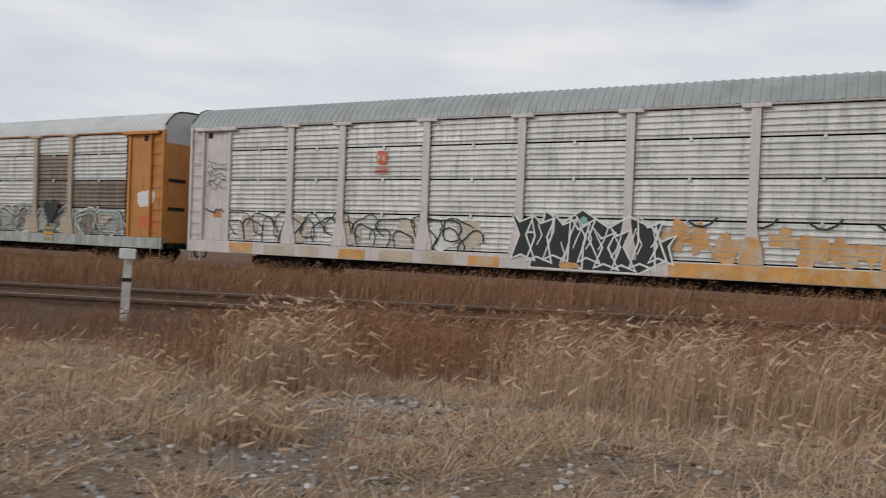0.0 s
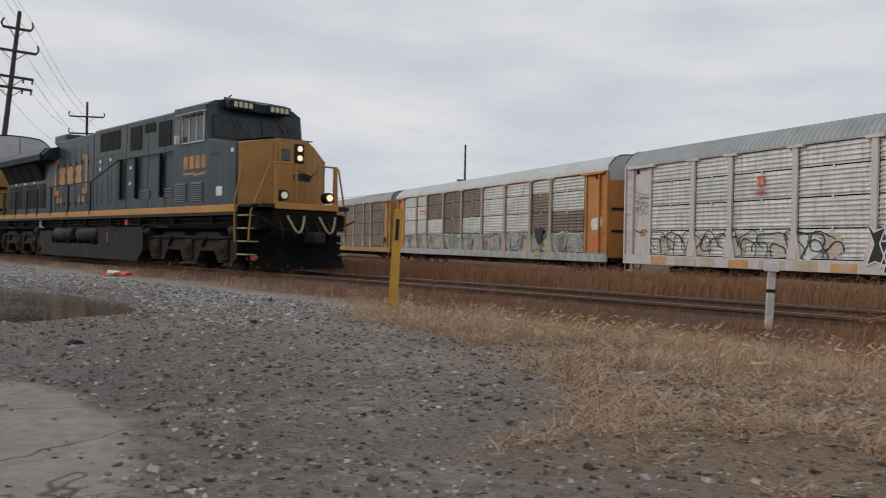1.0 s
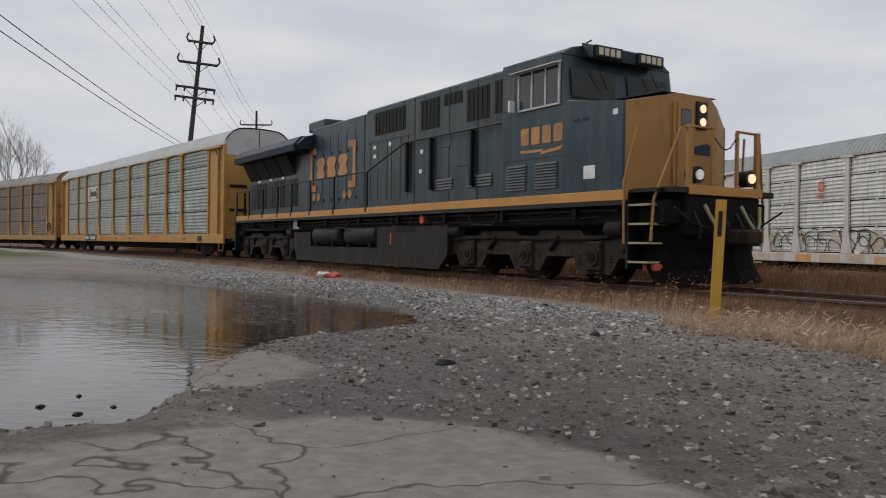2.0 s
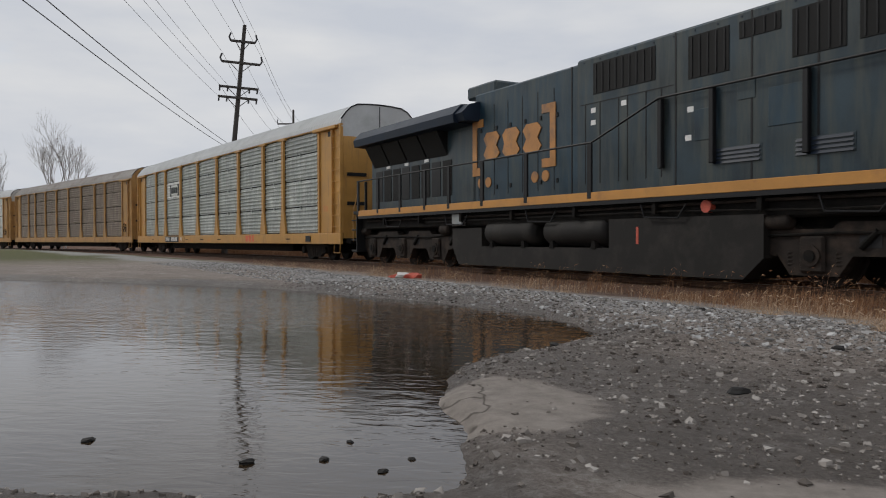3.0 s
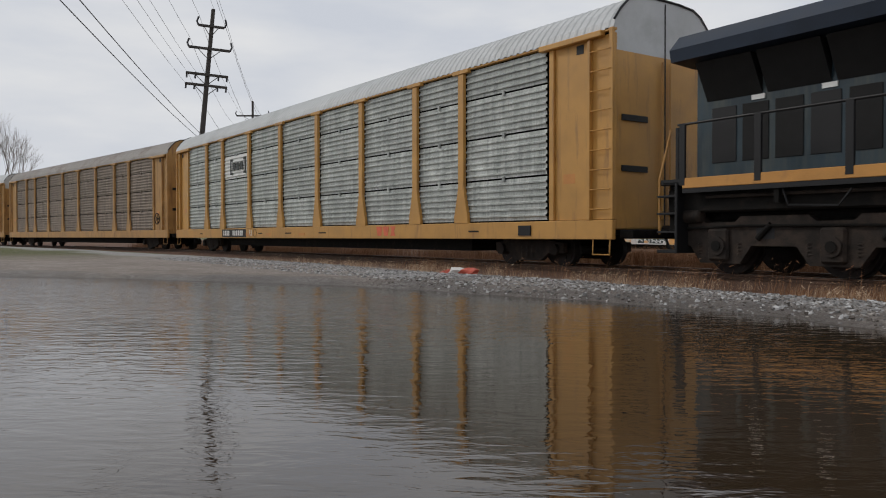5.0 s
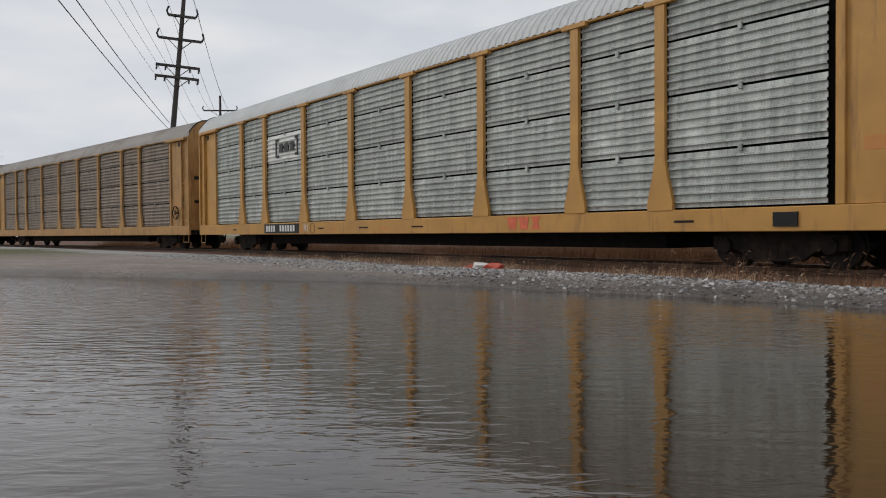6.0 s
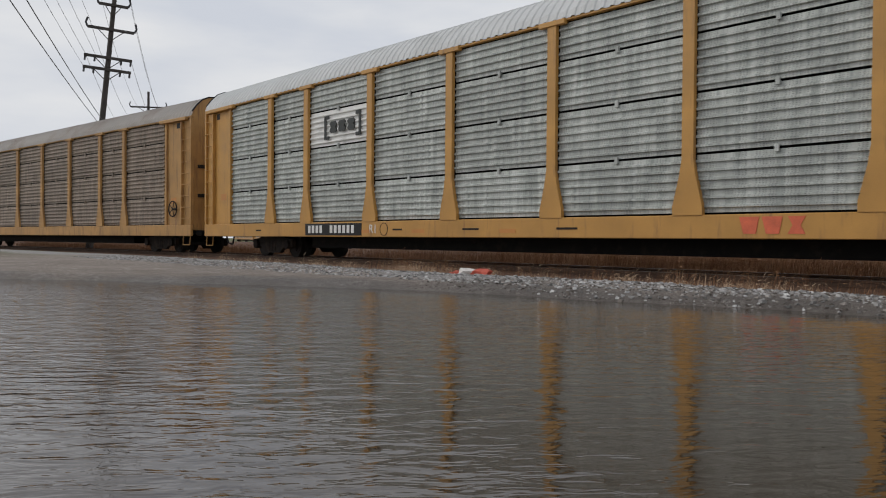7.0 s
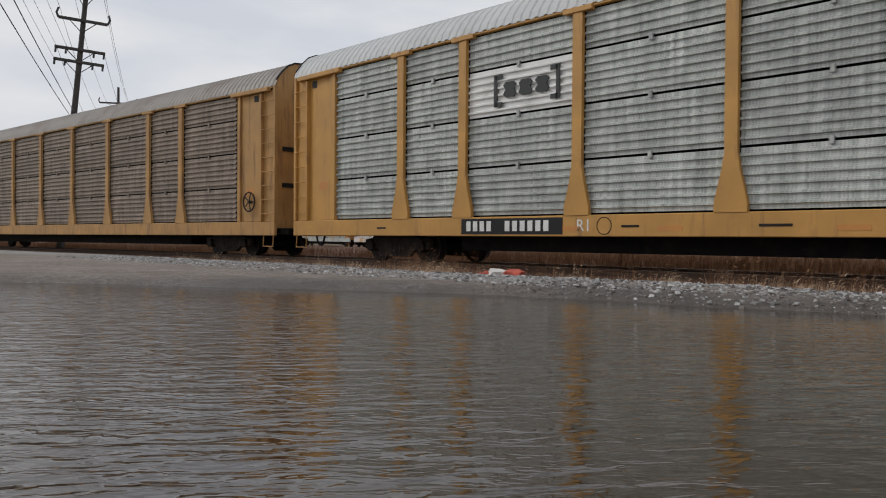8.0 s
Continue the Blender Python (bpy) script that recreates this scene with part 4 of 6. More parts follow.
def locomotive():
    loco = thing("diesel_locomotive", "dark blue and yellow six-axle diesel locomotive with weathered paint, headlights lit", "locomotive")
    # frame and walkway
    part("frame", block(-22.9, -0.55, -1.30, 1.30, 1.08, 1.50, 0.03), DARK, loco)
    for s in (-1, 1):
        a, b = (-1.52, -1.46) if s < 0 else (1.46, 1.52)
        part("stripe", block(-22.4, -1.22, a, b, 1.50, 1.68, 0.008), STRIPE, loco)
        part("frame_lip", block(-22.4, -1.22, a + 0.01, b - 0.01, 1.42, 1.50, 0), BLACK, loco)
        for k in range(9):
            x = -2.6 - 2.25 * k
            part("frame_bracket", prism([(x - 0.05, 1.45), (x + 0.05, 1.45), (x + 0.04, 1.20), (x - 0.04, 1.20)], s * 1.30, s * 1.47), DARK, loco)
        part("frame_pipe", bar([(-22.0, s * 1.36, 1.34), (-14.0, s * 1.36, 1.32), (-7.0, s * 1.36, 1.36), (-1.6, s * 1.36, 1.34)], 0.03, 6), TRUCK, loco)
        part("frame_pipe", bar([(-18.0, s * 1.40, 1.22), (-9.0, s * 1.40, 1.24), (-6.0, s * 1.38, 1.18), (-2.0, s * 1.40, 1.22)], 0.02, 6), DARK, loco)
    part("underframe_plate", block(-22.6, -0.6, -0.92, 0.92, 0.93, 1.12, 0), DARK, loco)
    part("walkway", block(-22.9, -0.6, -1.46, 1.46, 1.62, 1.675, 0), BLACK, loco)
    # long hood
    hood = part("long_hood", block(-16.2, -12.05, -0.95, 0.95, 1.675, 4.46, 0.04), BLUE, loco)
    part("hood_seam", block(-12.30, -12.26, -0.958, 0.95, 1.68, 4.44, 0), BLACK, hood)
    rear = part("rear_hood", block(-22.55, -16.2, -0.95, 0.95, 1.675, 4.15, 0.03), BLUE_GREY, loco)
    mid = part("engine_hood", block(-12.05, -4.85, -1.02, 1.02, 1.675, 4.52, 0.05), BLUE_GREY, loco)
    for x in (-16.0, -15.3, -14.7, -14.1, -13.5, -12.9):
        part("door_seam", block(x - 0.012, x + 0.012, -0.956, -0.95, 1.85, 4.1, 0), BLACK, hood)
        part("door_latch", block(x + 0.08, x + 0.15, -0.97, -0.95, 2.0, 2.1, 0.004), BLACK, hood)
        part("door_latch", block(x + 0.08, x + 0.15, -0.97, -0.95, 3.45, 3.55, 0.004), BLACK, hood)
    for x in (-11.75, -11.3, -10.75, -10.5, -10.0, -9.6):
        part("door_seam", block(x - 0.012, x + 0.012, -1.026, -1.02, 1.9, 3.55, 0), BLACK, mid)
    for x in (-9.25, -7.6, -6.4):
        part("panel_seam", block(x - 0.018, x + 0.018, -1.026, -1.02, 1.7, 4.48, 0), BLACK, mid)
    part("panel_line", block(-11.9, -9.3, -1.026, -1.02, 3.54, 3.56, 0), BLACK, mid)
    for x, z in ((-11.5, 3.40), (-10.6, 3.42), (-8.95, 2.55), (-11.5, 3.15), (-8.9, 3.05)):
        part("sticker", block(x - 0.07, x + 0.07, -1.026, -1.02, z - 0.05, z + 0.05, 0), SIGN_WHITE, mid)
    grille(mid, -11.5, -9.75, 3.72, 4.36, -1.02, 9)
    grille(mid, -8.95, -8.05, 3.58, 4.34, -1.02, 5)
    grille(mid, -7.85, -7.05, 4.05, 4.34, -1.02, 4)
    grille(mid, -6.85, -5.95, 3.55, 4.30, -1.02, 5)
    grille(mid, -5.75, -5.05, 3.60, 4.32, -1.02, 4)
    louvre(mid, -8.4, -7.4, 2.02, 2.30, -1.02, 4)
    louvre(mid, -6.8, -5.8, 2.02, 2.30, -1.02, 4)
    for x, z, w, h in ((-8.55, 2.75, 0.5, 0.55), (-6.9, 2.85, 0.75, 0.62), (-7.7, 3.2, 0.35, 0.3)):
        part("hatch_cover", block(x - w / 2, x + w / 2, -1.034, -1.02, z - h / 2, z + h / 2, 0.006), BLUE, mid)
    for k in range(14):
        x = -11.8 + 0.5 * k
        part("bolt", rod(bmesh.new(), (x, -1.03, 4.42), (x, -1.02, 4.42), 0.02, 6), BLUE_DARK, mid)
    for k in range(5):
        x = -20.5 + 3.6 * k
        part("conduit", bar([(x, -1.44, 1.40), (x + 0.1, -1.45, 1.15), (x + 0.9, -1.44, 1.12), (x + 1.1, -1.44, 1.36)], 0.018, 6), BLACK, loco)
    part("exhaust_box", block(-16.75, -15.4, -0.85, 0.85, 4.40, 4.74, 0.05), BLUE_GREY, loco)
    part("roof_detail", block(-14.6, -14.1, -0.4, 0.4, 4.46, 4.58, 0.04), BLUE_DARK, loco)
    for s in (-1, 1):
        # radiator wings, wider than the hood
        pf = [(s * 0.95, 3.70), (s * 1.52, 3.74), (s * 1.56, 3.95), (s * 1.30, 4.22), (s * 0.0, 4.32), (s * 0.0, 3.70)]
        part("radiator_wing", prism(pf, -22.65, -16.30, plane="yz"), BLUE_DARK, loco, "dark overhanging radiator wing")
    part("wing_front", prism([(-1.40, 3.76), (-1.50, 3.95), (-1.26, 4.18), (-0.6, 4.36), (0.6, 4.36), (1.26, 4.18), (1.50, 3.95), (1.40, 3.76)], -16.3, -15.95, plane="yz"), BLUE_DARK, loco)
    for k in range(4):
        x = -22.3 + 1.20 * k
        part("radiator_screen", prism([(-0.96, 3.05), (-1.30, 3.70), (-0.95, 3.70)], x, x + 1.1, plane="yz"), GRILLE, rear)
    for k in range(8):
        x = -22.2 + 0.62 * k
        part("equipment_door", block(x, x + 0.5, -0.965, -0.95, 1.95, 2.92, 0.006), GRILLE if k % 3 else BLACK, rear)
    for k in range(3):
        part("sticker", block(-21.4 + 1.25 * k, -21.15 + 1.25 * k, -0.972, -0.95, 2.96, 3.04, 0), SIGN_WHITE, rear)
    part("blue_panel", block(-17.3, -16.25, -0.962, -0.95, 1.75, 3.6, 0.006), BLUE_GREY, rear)
    # mark on the hood: plain shapes
    lattice_logo(hood, LETTER, -14.55, 3.08, 3.25, 1.42, -0.975)
    for x in (-15.9, -15.55, -13.6, -13.2):
        part("logo_dot", rod(bmesh.new(), (x, -0.972, 2.18), (x, -0.95, 2.18), 0.13, 14), LETTER, hood)
    # cab
    side = [(-4.85, 1.675), (-2.86, 1.675), (-2.88, 3.42), (-3.02, 4.36), (-4.85, 4.40)]
    cab = part("cab", prism(side, -1.47, 1.47), BLUE, loco)
    cheek = [(-2.87, 1.675), (-1.38, 1.675), (-1.38, 3.22), (-2.88, 3.42)]
    part("nose_side", prism(cheek, -1.47, -1.405), BLUE, loco, "blue side plate of the nose")
    part("nose_side", prism([(x, z - (0.25 if z > 2 and x > -2 else 0)) for x, z in cheek], 1.14, 1.205), BLUE, loco, "blue side plate of the nose")
    part("cab_roof", prism([(-1.47, 4.34), (-1.20, 4.50), (-0.6, 4.62), (0.6, 4.62), (1.20, 4.50), (1.47, 4.34)], -4.85, -3.0, plane="yz"), BLUE_GREY, loco)
    brow = prism([(-3.02, 4.36), (-2.72, 4.28), (-2.70, 4.50), (-3.02, 4.62)], -0.95, 0.95)
    part("cab_brow", brow, BLUE_DARK, loco)
    for y0, y1 in ((-1.30, -0.18), (0.18, 1.30)):
        bm = bmesh.new()
        v = [bm.verts.new(p) for p in ((-2.866, y0, 3.52), (-2.866, y1, 3.52), (-2.952, y1, 4.10), (-2.952, y0, 4.10))]
        bm.faces.new(v)
        bmesh.ops.solidify(bm, geom=bm.faces[:], thickness=-0.02)
        w = part("windshield", bm, WINDOW, loco, "dark windshield pane")
        part("wiper", bar([(-2.82, (y0 + y1) / 2, 4.18), (-2.79, (y0 + y1) / 2 + 0.25, 3.72)], 0.012, 6), BLACK, w)
    for y in (-0.56, 0.56):
        nb = part("number_board", block(-2.74, -2.66, y - 0.36, y + 0.36, 4.30, 4.52, 0.01), BLACK, loco, "black number board with cream bars")
        for k in range(4):
            a = y - 0.30 + 0.15 * k
            part("number_bar", block(-2.665, -2.652, a + 0.02, a + 0.125, 4.34, 4.48, 0), CREAM, nb)
    win = part("side_window", block(-4.28, -2.92 - 0.1, -1.485, -1.46, 3.42, 4.14, 0.01), WINDOW, cab, "dark cab side window")
    for x in (-4.28, -3.86, -3.44, -3.04):
        part("window_frame", block(x - 0.022, x + 0.022, -1.505, -1.47, 3.40, 4.16, 0.004), ROOF_PALE, win)
    for z in (3.40, 4.16):
        part("window_frame", block(-4.30, -3.02, -1.505, -1.47, z - 0.02, z + 0.02, 0.004), ROOF_PALE, win)
    part("rear_window", block(-4.78, -4.42, -1.482, -1.46, 3.45, 4.10, 0.01), WINDOW, cab)
    part("sun_visor", prism([(-1.47, 4.18), (-1.66, 4.14), (-1.66, 4.16), (-1.47, 4.22)], -4.4, -3.0, plane="yz"), ROOF_PALE, cab)
    part("mirror", block(-4.42, -4.36, -1.66, -1.52, 3.38, 3.62, 0.01), SIGN_WHITE, cab)
    chevron_number(cab, -4.25, 2.86, 1.35, 0.34, -1.472, 4, LETTER)
    part("number_underline", prism([(-4.25, 2.60), (-3.5, 2.58), (-3.55, 2.54), (-2.9, 2.60), (-3.0, 2.52), (-3.6, 2.48), (-3.55, 2.53), (-4.2, 2.54)], -1.478, -1.471), LETTER, cab)
    louvre(cab, -4.7, -4.0, 1.80, 2.32, -1.47, 9)
    louvre(cab, -3.75, -3.05, 1.80, 2.32, -1.47, 9)
    part("door_line", block(-4.8, -2.85, -1.474, -1.47, 2.40, 2.415, 0), BLUE_DARK, cab)
    part("white_sticker", block(-2.35, -2.05, -1.476, -1.47, 1.92, 2.16, 0), SIGN_WHITE, cab)
    part("small_plate", block(-1.62, -1.50, -1.476, -1.47, 3.00, 3.10, 0), SIGN_WHITE, cab)
    for x in (-2.55, -2.30):
        part("vent_slot", block(x - 0.08, x + 0.08, -1.476, -1.47, 2.98, 3.04, 0), BLACK, cab)
    part("antenna", block(-3.7, -3.3, -0.3, 0.3, 4.62, 4.66, 0.01), ROOF_PALE, loco)
    for x, y in ((-3.1, -0.75), (-4.6, -0.6), (-4.7, -0.4)):
        part("horn", bar([(x, y, 4.52), (x, y, 4.66), (x + 0.12, y, 4.68)], 0.02, 6), BLACK, loco)
    # nose: chamfered in plan, sloping top
    bm = bmesh.new()
    plan = [(-1.39, -1.44), (-1.19, -0.72), (-1.12, -0.45), (-1.12, 0.45), (-1.19, 0.72), (-1.39, 1.20)]
    tops = [3.20, 3.36, 3.42, 3.42, 3.28, 2.95]
    lo = [bm.verts.new((x, y, 1.675)) for x, y in plan]
    hi = [bm.verts.new((x, y, z)) for (x, y), z in zip(plan, tops)]
    bk = [bm.verts.new((-2.86, y * 1.0, 3.44)) for x, y in plan]
    for i in range(5):
        bm.faces.new((lo[i], lo[i + 1], hi[i + 1], hi[i]))
        bm.faces.new((hi[i], hi[i + 1], bk[i + 1], bk[i]))
    bl = [bm.verts.new((-2.86, y, 1.675)) for x, y in plan]
    bm.faces.new((lo[0], hi[0], bk[0], bl[0]))
    bm.faces.new((lo[5], bl[5], bk[5], hi[5]))
    bmesh.ops.recalc_face_normals(bm, faces=bm.faces[:])
    nose = part("nose", bm, LOCO_YELLOW, loco, "faded yellow nose with rust stains")
    part("nose_top", prism([(-2.80, 3.455), (-1.20, 3.43), (-1.20, 3.445), (-2.80, 3.475)], -0.70, 0.70), BLUE_DARK, loco)
    part("nose_door", block(-1.125, -1.095, -0.42, 0.02, 1.75, 3.28, 0.012), LOCO_YELLOW, nose)
    part("door_window", block(-1.10, -1.085, -0.34, -0.08, 2.85, 3.15, 0.012), WINDOW, nose)
    part("door_hinge", bar([(-1.11, -0.50, 1.8), (-1.11, -0.50, 3.25)], 0.03, 6), LOCO_YELLOW, nose)
    part("light_housing", block(-1.13, -1.07, 0.06, 0.34, 2.82, 3.32, 0.02), BLACK, nose)
    for z in (2.95, 3.19):
        part("headlight", rod(bmesh.new(), (-1.085, 0.20, z), (-1.055, 0.20, z), 0.075, 16), LAMP, nose, "lit round headlight")
    part("nose_emblem", prism([(0.05, 2.38), (0.55, 2.36), (0.60, 2.52), (0.35, 2.58), (0.0, 2.50)], -1.118, -1.106, plane="yz"), BLUE_DARK, nose)
    # front platform, steps and pilot
    part("front_platform", block(-0.9, 0.0, -1.30, 1.30, 1.60, 1.70, 0.01), BLACK, loco)
    part("platform_stripe", block(-0.03, 0.02, -0.95, 0.95, 1.58, 1.74, 0.01), STRIPE, loco)
    part("end_plate", block(-0.30, -0.03, -0.95, 0.95, 0.90, 1.58, 0.03), DARK, loco)
    plow = bmesh.new()
    rows = []
    for y, x in ((-1.42, -0.45), (-0.7, 0.02), (0.0, 0.22), (0.7, 0.02), (1.42, -0.45)):
        rows.append([plow.verts.new((x + d, y, z)) for d, z in ((-0.05, 0.95), (-0.08, 0.62), (0.0, 0.34), (0.16, 0.10))])
    for a, b in zip(rows, rows[1:]):
        for i in range(3):
            plow.faces.new((a[i], b[i], b[i + 1], a[i + 1]))
    bmesh.ops.solidify(plow, geom=plow.faces[:], thickness=0.04)
    part("plow", plow, DARK, loco, "black grimy snow plow")
    part("coupler", block(-0.1, 0.62, -0.16, 0.16, 0.74, 1.02, 0.05), TRUCK, loco)
    for s in (-1, 1):
        part("step_side", block(-1.26, -1.20, min(s * 0.75, s * 1.50), max(s * 0.75, s * 1.50), 0.32, 1.62, 0.01), BLACK, loco)
        for k in range(4):
            z = 0.42 + 0.32 * k
            st = part("step", block(-1.2, -0.75, min(s * 0.98, s * 1.48), max(s * 0.98, s * 1.48), z, z + 0.04, 0.006), BLACK, loco)
            part("step_edge", block(-1.2, -0.75, min(s * 1.48, s * 1.50), max(s * 1.48, s * 1.50), z + 0.010, z + 0.045, 0), HOSE, st)
            part("step_edge", block(-0.75, -0.735, min(s * 0.98, s * 1.48), max(s * 0.98, s * 1.48), z + 0.010, z + 0.045, 0), HOSE, st)
        part("step_back", block(-1.2, -0.6, min(s * 0.92, s * 0.96), max(s * 0.92, s * 0.96), 0.35, 1.6, 0), DARK, loco)
        part("grab_rail", bar([(-1.26, s * 1.53, 0.75), (-1.26, s * 1.55, 1.8), (-1.1, s * 1.40, 2.75)], 0.022, 8), LOCO_YELLOW, loco)
        part("grab_rail", bar([(-0.72, s * 1.46, 0.80), (-0.70, s * 1.42, 1.5), (-0.50, s * 1.02, 2.68), (-0.46, s * 0.90, 2.72), (-0.43, s * 0.30, 2.72)], 0.024, 8), LOCO_YELLOW, loco)
        part("rail_post", block(-0.10, -0.02, s * 0.88 - 0.05, s * 0.88 + 0.05, 1.70, 2.74, 0.01), LOCO_YELLOW, loco)
        part("rail_post", block(-0.08, -0.02, s * 0.32 - 0.03, s * 0.32 + 0.03, 1.70, 2.70, 0.01), LOCO_YELLOW, loco)
        part("safety_chain", bar([(-0.05, s * 0.30, 2.60), (-0.03, s * 0.12, 2.42), (-0.03, 0, 2.38)], 0.012, 6), BLACK, loco)
        can = part("ditch_light", rod(bmesh.new(), (-0.22, s * 0.68, 1.92), (-0.02, s * 0.68, 1.92), 0.14, 16), BLACK, loco)
        part("lamp_glass", rod(bmesh.new(), (-0.02, s * 0.68, 1.92), (0.012, s * 0.68, 1.92), 0.085, 16), LAMP_OFF if s < 0 else LAMP, can)
        part("uncoupling_lever", bar([(-0.1, s * 0.2, 1.02), (0.05, s * 0.9, 1.1), (0.1, s * 1.4, 1.35)], 0.018, 6), TRUCK, loco)
    for y0 in (-0.62, 0.32):
        pts = [(0.05 + 0.14 * math.sin(math.pi * k / 8), y0 + 0.5 * k / 8, 1.42 - 0.42 * math.sin(math.pi * k / 8)) for k in range(9)]
        part("air_hose", bar(pts, 0.03, 8), HOSE, loco, "pale green looping air hose")
    for k in range(5):
        y = -0.8 + 0.36 * k
        part("dark_hose", bar([(-0.02, y, 1.30), (0.10, y + 0.03, 1.05), (0.06, y + 0.05, 0.85)], 0.025, 6), BLACK, loco)
    for ob in loco.children:
        if ob.name.split(".")[0] in ("front_platform", "platform_stripe", "end_plate", "plow", "coupler", "rail_post", "safety_chain", "ditch_light", "uncoupling_lever", "air_hose", "dark_hose"):
            ob.location.x = -0.38
    part("red_box", block(-1.0, -0.7, -1.36, -1.05, 0.30, 0.42, 0.02), RED_CLOTH, loco)
    # fuel tank and air reservoirs
    side = [(-16.65, 0.55), (-16.35, 0.12), (-7.5, 0.10), (-7.1, 0.45), (-7.1, 1.14), (-10.65, 1.14), (-10.65, 0.58), (-15.25, 0.58), (-15.25, 1.04), (-16.65, 1.04)]
    part("fuel_tank", prism(side, -1.36, 1.36), TANK, loco, "dusty dark fuel tank")
    part("fuel_gauge", block(-9.90, -9.84, -1.366, -1.36, 0.66, 0.98, 0), RED_CLOTH, loco)
    for x0, x1 in ((-15.15, -13.15), (-12.80, -10.75)):
        for s in (-1, 1):
            part("air_tank", drum((x0, s * 1.10, 0.92), (x1, s * 1.10, 0.92), 0.31, 22, 0.14), TANK, loco, "dusty cylindrical air reservoir")
            for x in (x0 + 0.35, x1 - 0.35):
                part("tank_saddle", prism([(x - 0.08, 0.56), (x + 0.08, 0.56), (x + 0.04, 0.72), (x - 0.04, 0.72)], s * 1.10 - 0.15, s * 1.38), DARK, loco)
    part("valve", rod(bmesh.new(), (-8.2, -1.42, 1.30), (-8.2, -1.30, 1.30), 0.11, 10), RED_CLOTH, loco)
    part("sand_box", block(-16.6, -16.1, -1.42, -1.2, 1.10, 1.42, 0.02), ROOF_GREY, loco)
    loco_truck(loco, (-21.85, -19.80, -17.75))
    loco_truck(loco, (-6.35, -4.30, -2.30))
    # handrails
    for s in (-1, 1):
        y = s * 1.50
        part("handrail", bar([(-22.5, y, 2.62), (-11.0, y, 2.66), (-9.55, s * 1.14, 3.34), (-4.95, s * 1.14, 3.34), (-4.86, s * 1.14, 3.3)], 0.022, 8), BLACK, loco)
        for x in (-22.4, -20.9, -19.4, -17.9, -16.6, -15.0, -13.2, -11.05):
            part("stanchion", block(x - 0.065, x + 0.065, y - 0.025, y + 0.025, 1.55, 2.64, 0.008), BLACK, loco)
        for x in (-9.55, -8.35, -6.55):
            part("stanchion", block(x - 0.05, x + 0.05, s * 1.09 - 0.05, s * 1.09 + 0.05, 2.05, 3.36, 0.012), BLACK, loco)
        part("rear_step", block(-23.0, -22.55, min(s * 0.95, s * 1.48), max(s * 0.95, s * 1.48), 0.36, 0.42, 0.01), BLACK, loco)
        part("rear_step_side", block(-22.58, -22.52, min(s * 0.95, s * 1.50), max(s * 0.95, s * 1.50), 0.36, 1.6, 0.01), BLACK, loco)
        for z in (0.72, 1.05, 1.36):
            part("rear_step", block(-23.0, -22.55, min(s * 1.0, s * 1.48), max(s * 1.0, s * 1.48), z, z + 0.04, 0.006), BLACK, loco)
        part("rear_grab_rail", bar([(-22.98, s * 1.42, 0.7), (-22.98, s * 1.42, 1.7), (-22.9, s * 1.2, 2.62)], 0.022, 8), LOCO_YELLOW, loco)
        part("rear_post", block(-22.95, -22.87, s * 1.0 - 0.04, s * 1.0 + 0.04, 1.68, 2.66, 0.01), BLACK, loco)
    part("rear_platform", block(-23.0, -22.4, -1.42, 1.42, 1.58, 1.68, 0.01), BLACK, loco)
    part("rear_coupler", block(-23.55, -22.8, -0.16, 0.16, 0.74, 1.0, 0.05), TRUCK, loco)
    part("rear_plate", block(-22.95, -22.8, -1.2, 1.2, 0.75, 1.58, 0.02), DARK, loco)
    return loco


loco = locomotive()


# ---- far train ----
DARK_BAYS = {(1, 2): RUSTY, (0, 1): RUSTY, (1, 1): RUSTY, (4, 3): RUSTY, (4, 2): RUSTY, (5, 3): RUSTY, (5, 2): RUSTY, (5, 1): RUSTY, (6, 3): RUSTY, (6, 2): RUSTY, (7, 2): SIGN_WHITE}
for b in range(9):
    DARK_BAYS[(b, 0)] = GALV
far_cars = [
    autorack("faded white autorack railcar covered in graffiti along its lower side", WHITE_POST, PALE, R_GREY, ROOF_GREY, WHITE_POST, "cars of the far train"),
    autorack("orange-ended autorack railcar with pale and brown side panels and graffiti", ORANGE, PALE, R_PALE, ROOF_PALE, GALV, "cars of the far train", DARK_BAYS, TAN_POST),
    autorack("yellow autorack railcar with grey-brown side panels on the far track", YELLOW2, RUSTY, R_GREY, ROOF_GREY, YELLOW2, "cars of the far train", None, TAN_POST),
    autorack("dirty autorack railcar with pale panels, far down the far track", YELLOW2, PALE, R_PALE, ROOF_PALE, YELLOW2, "cars of the far train"),
    autorack("grey autorack railcar at the distant end of the far train", YELLOW2, GALV, R_PALE, ROOF_PALE, YELLOW2, "cars of the far train"),
]
PAINT_Y = -1.535


def loops(parent, name, material, x0, x1, z0, z1, n, thick, rng):
    """Bulging sprayed outlines, side by side."""
    w = (x1 - x0) / n
    for k in range(n):
        cx, cz = x0 + w * (k + 0.5), (z0 + z1) / 2 + rng.uniform(-0.1, 0.1)
        rx, rz = w * rng.uniform(0.4, 0.62), (z1 - z0) / 2 * rng.uniform(0.7, 1.05)
        a0, span = rng.uniform(-0.6, 0.4), rng.uniform(3.4, 5.6)
        pts = []
        for i in range(15):
            a = a0 + span * i / 14
            q = 1 + 0.18 * math.sin(3 * a + k)
            pts.append((cx + rx * q * math.cos(a), cz + rz * q * math.sin(a)))
        part(name, ribbon(pts, thick), material, parent)


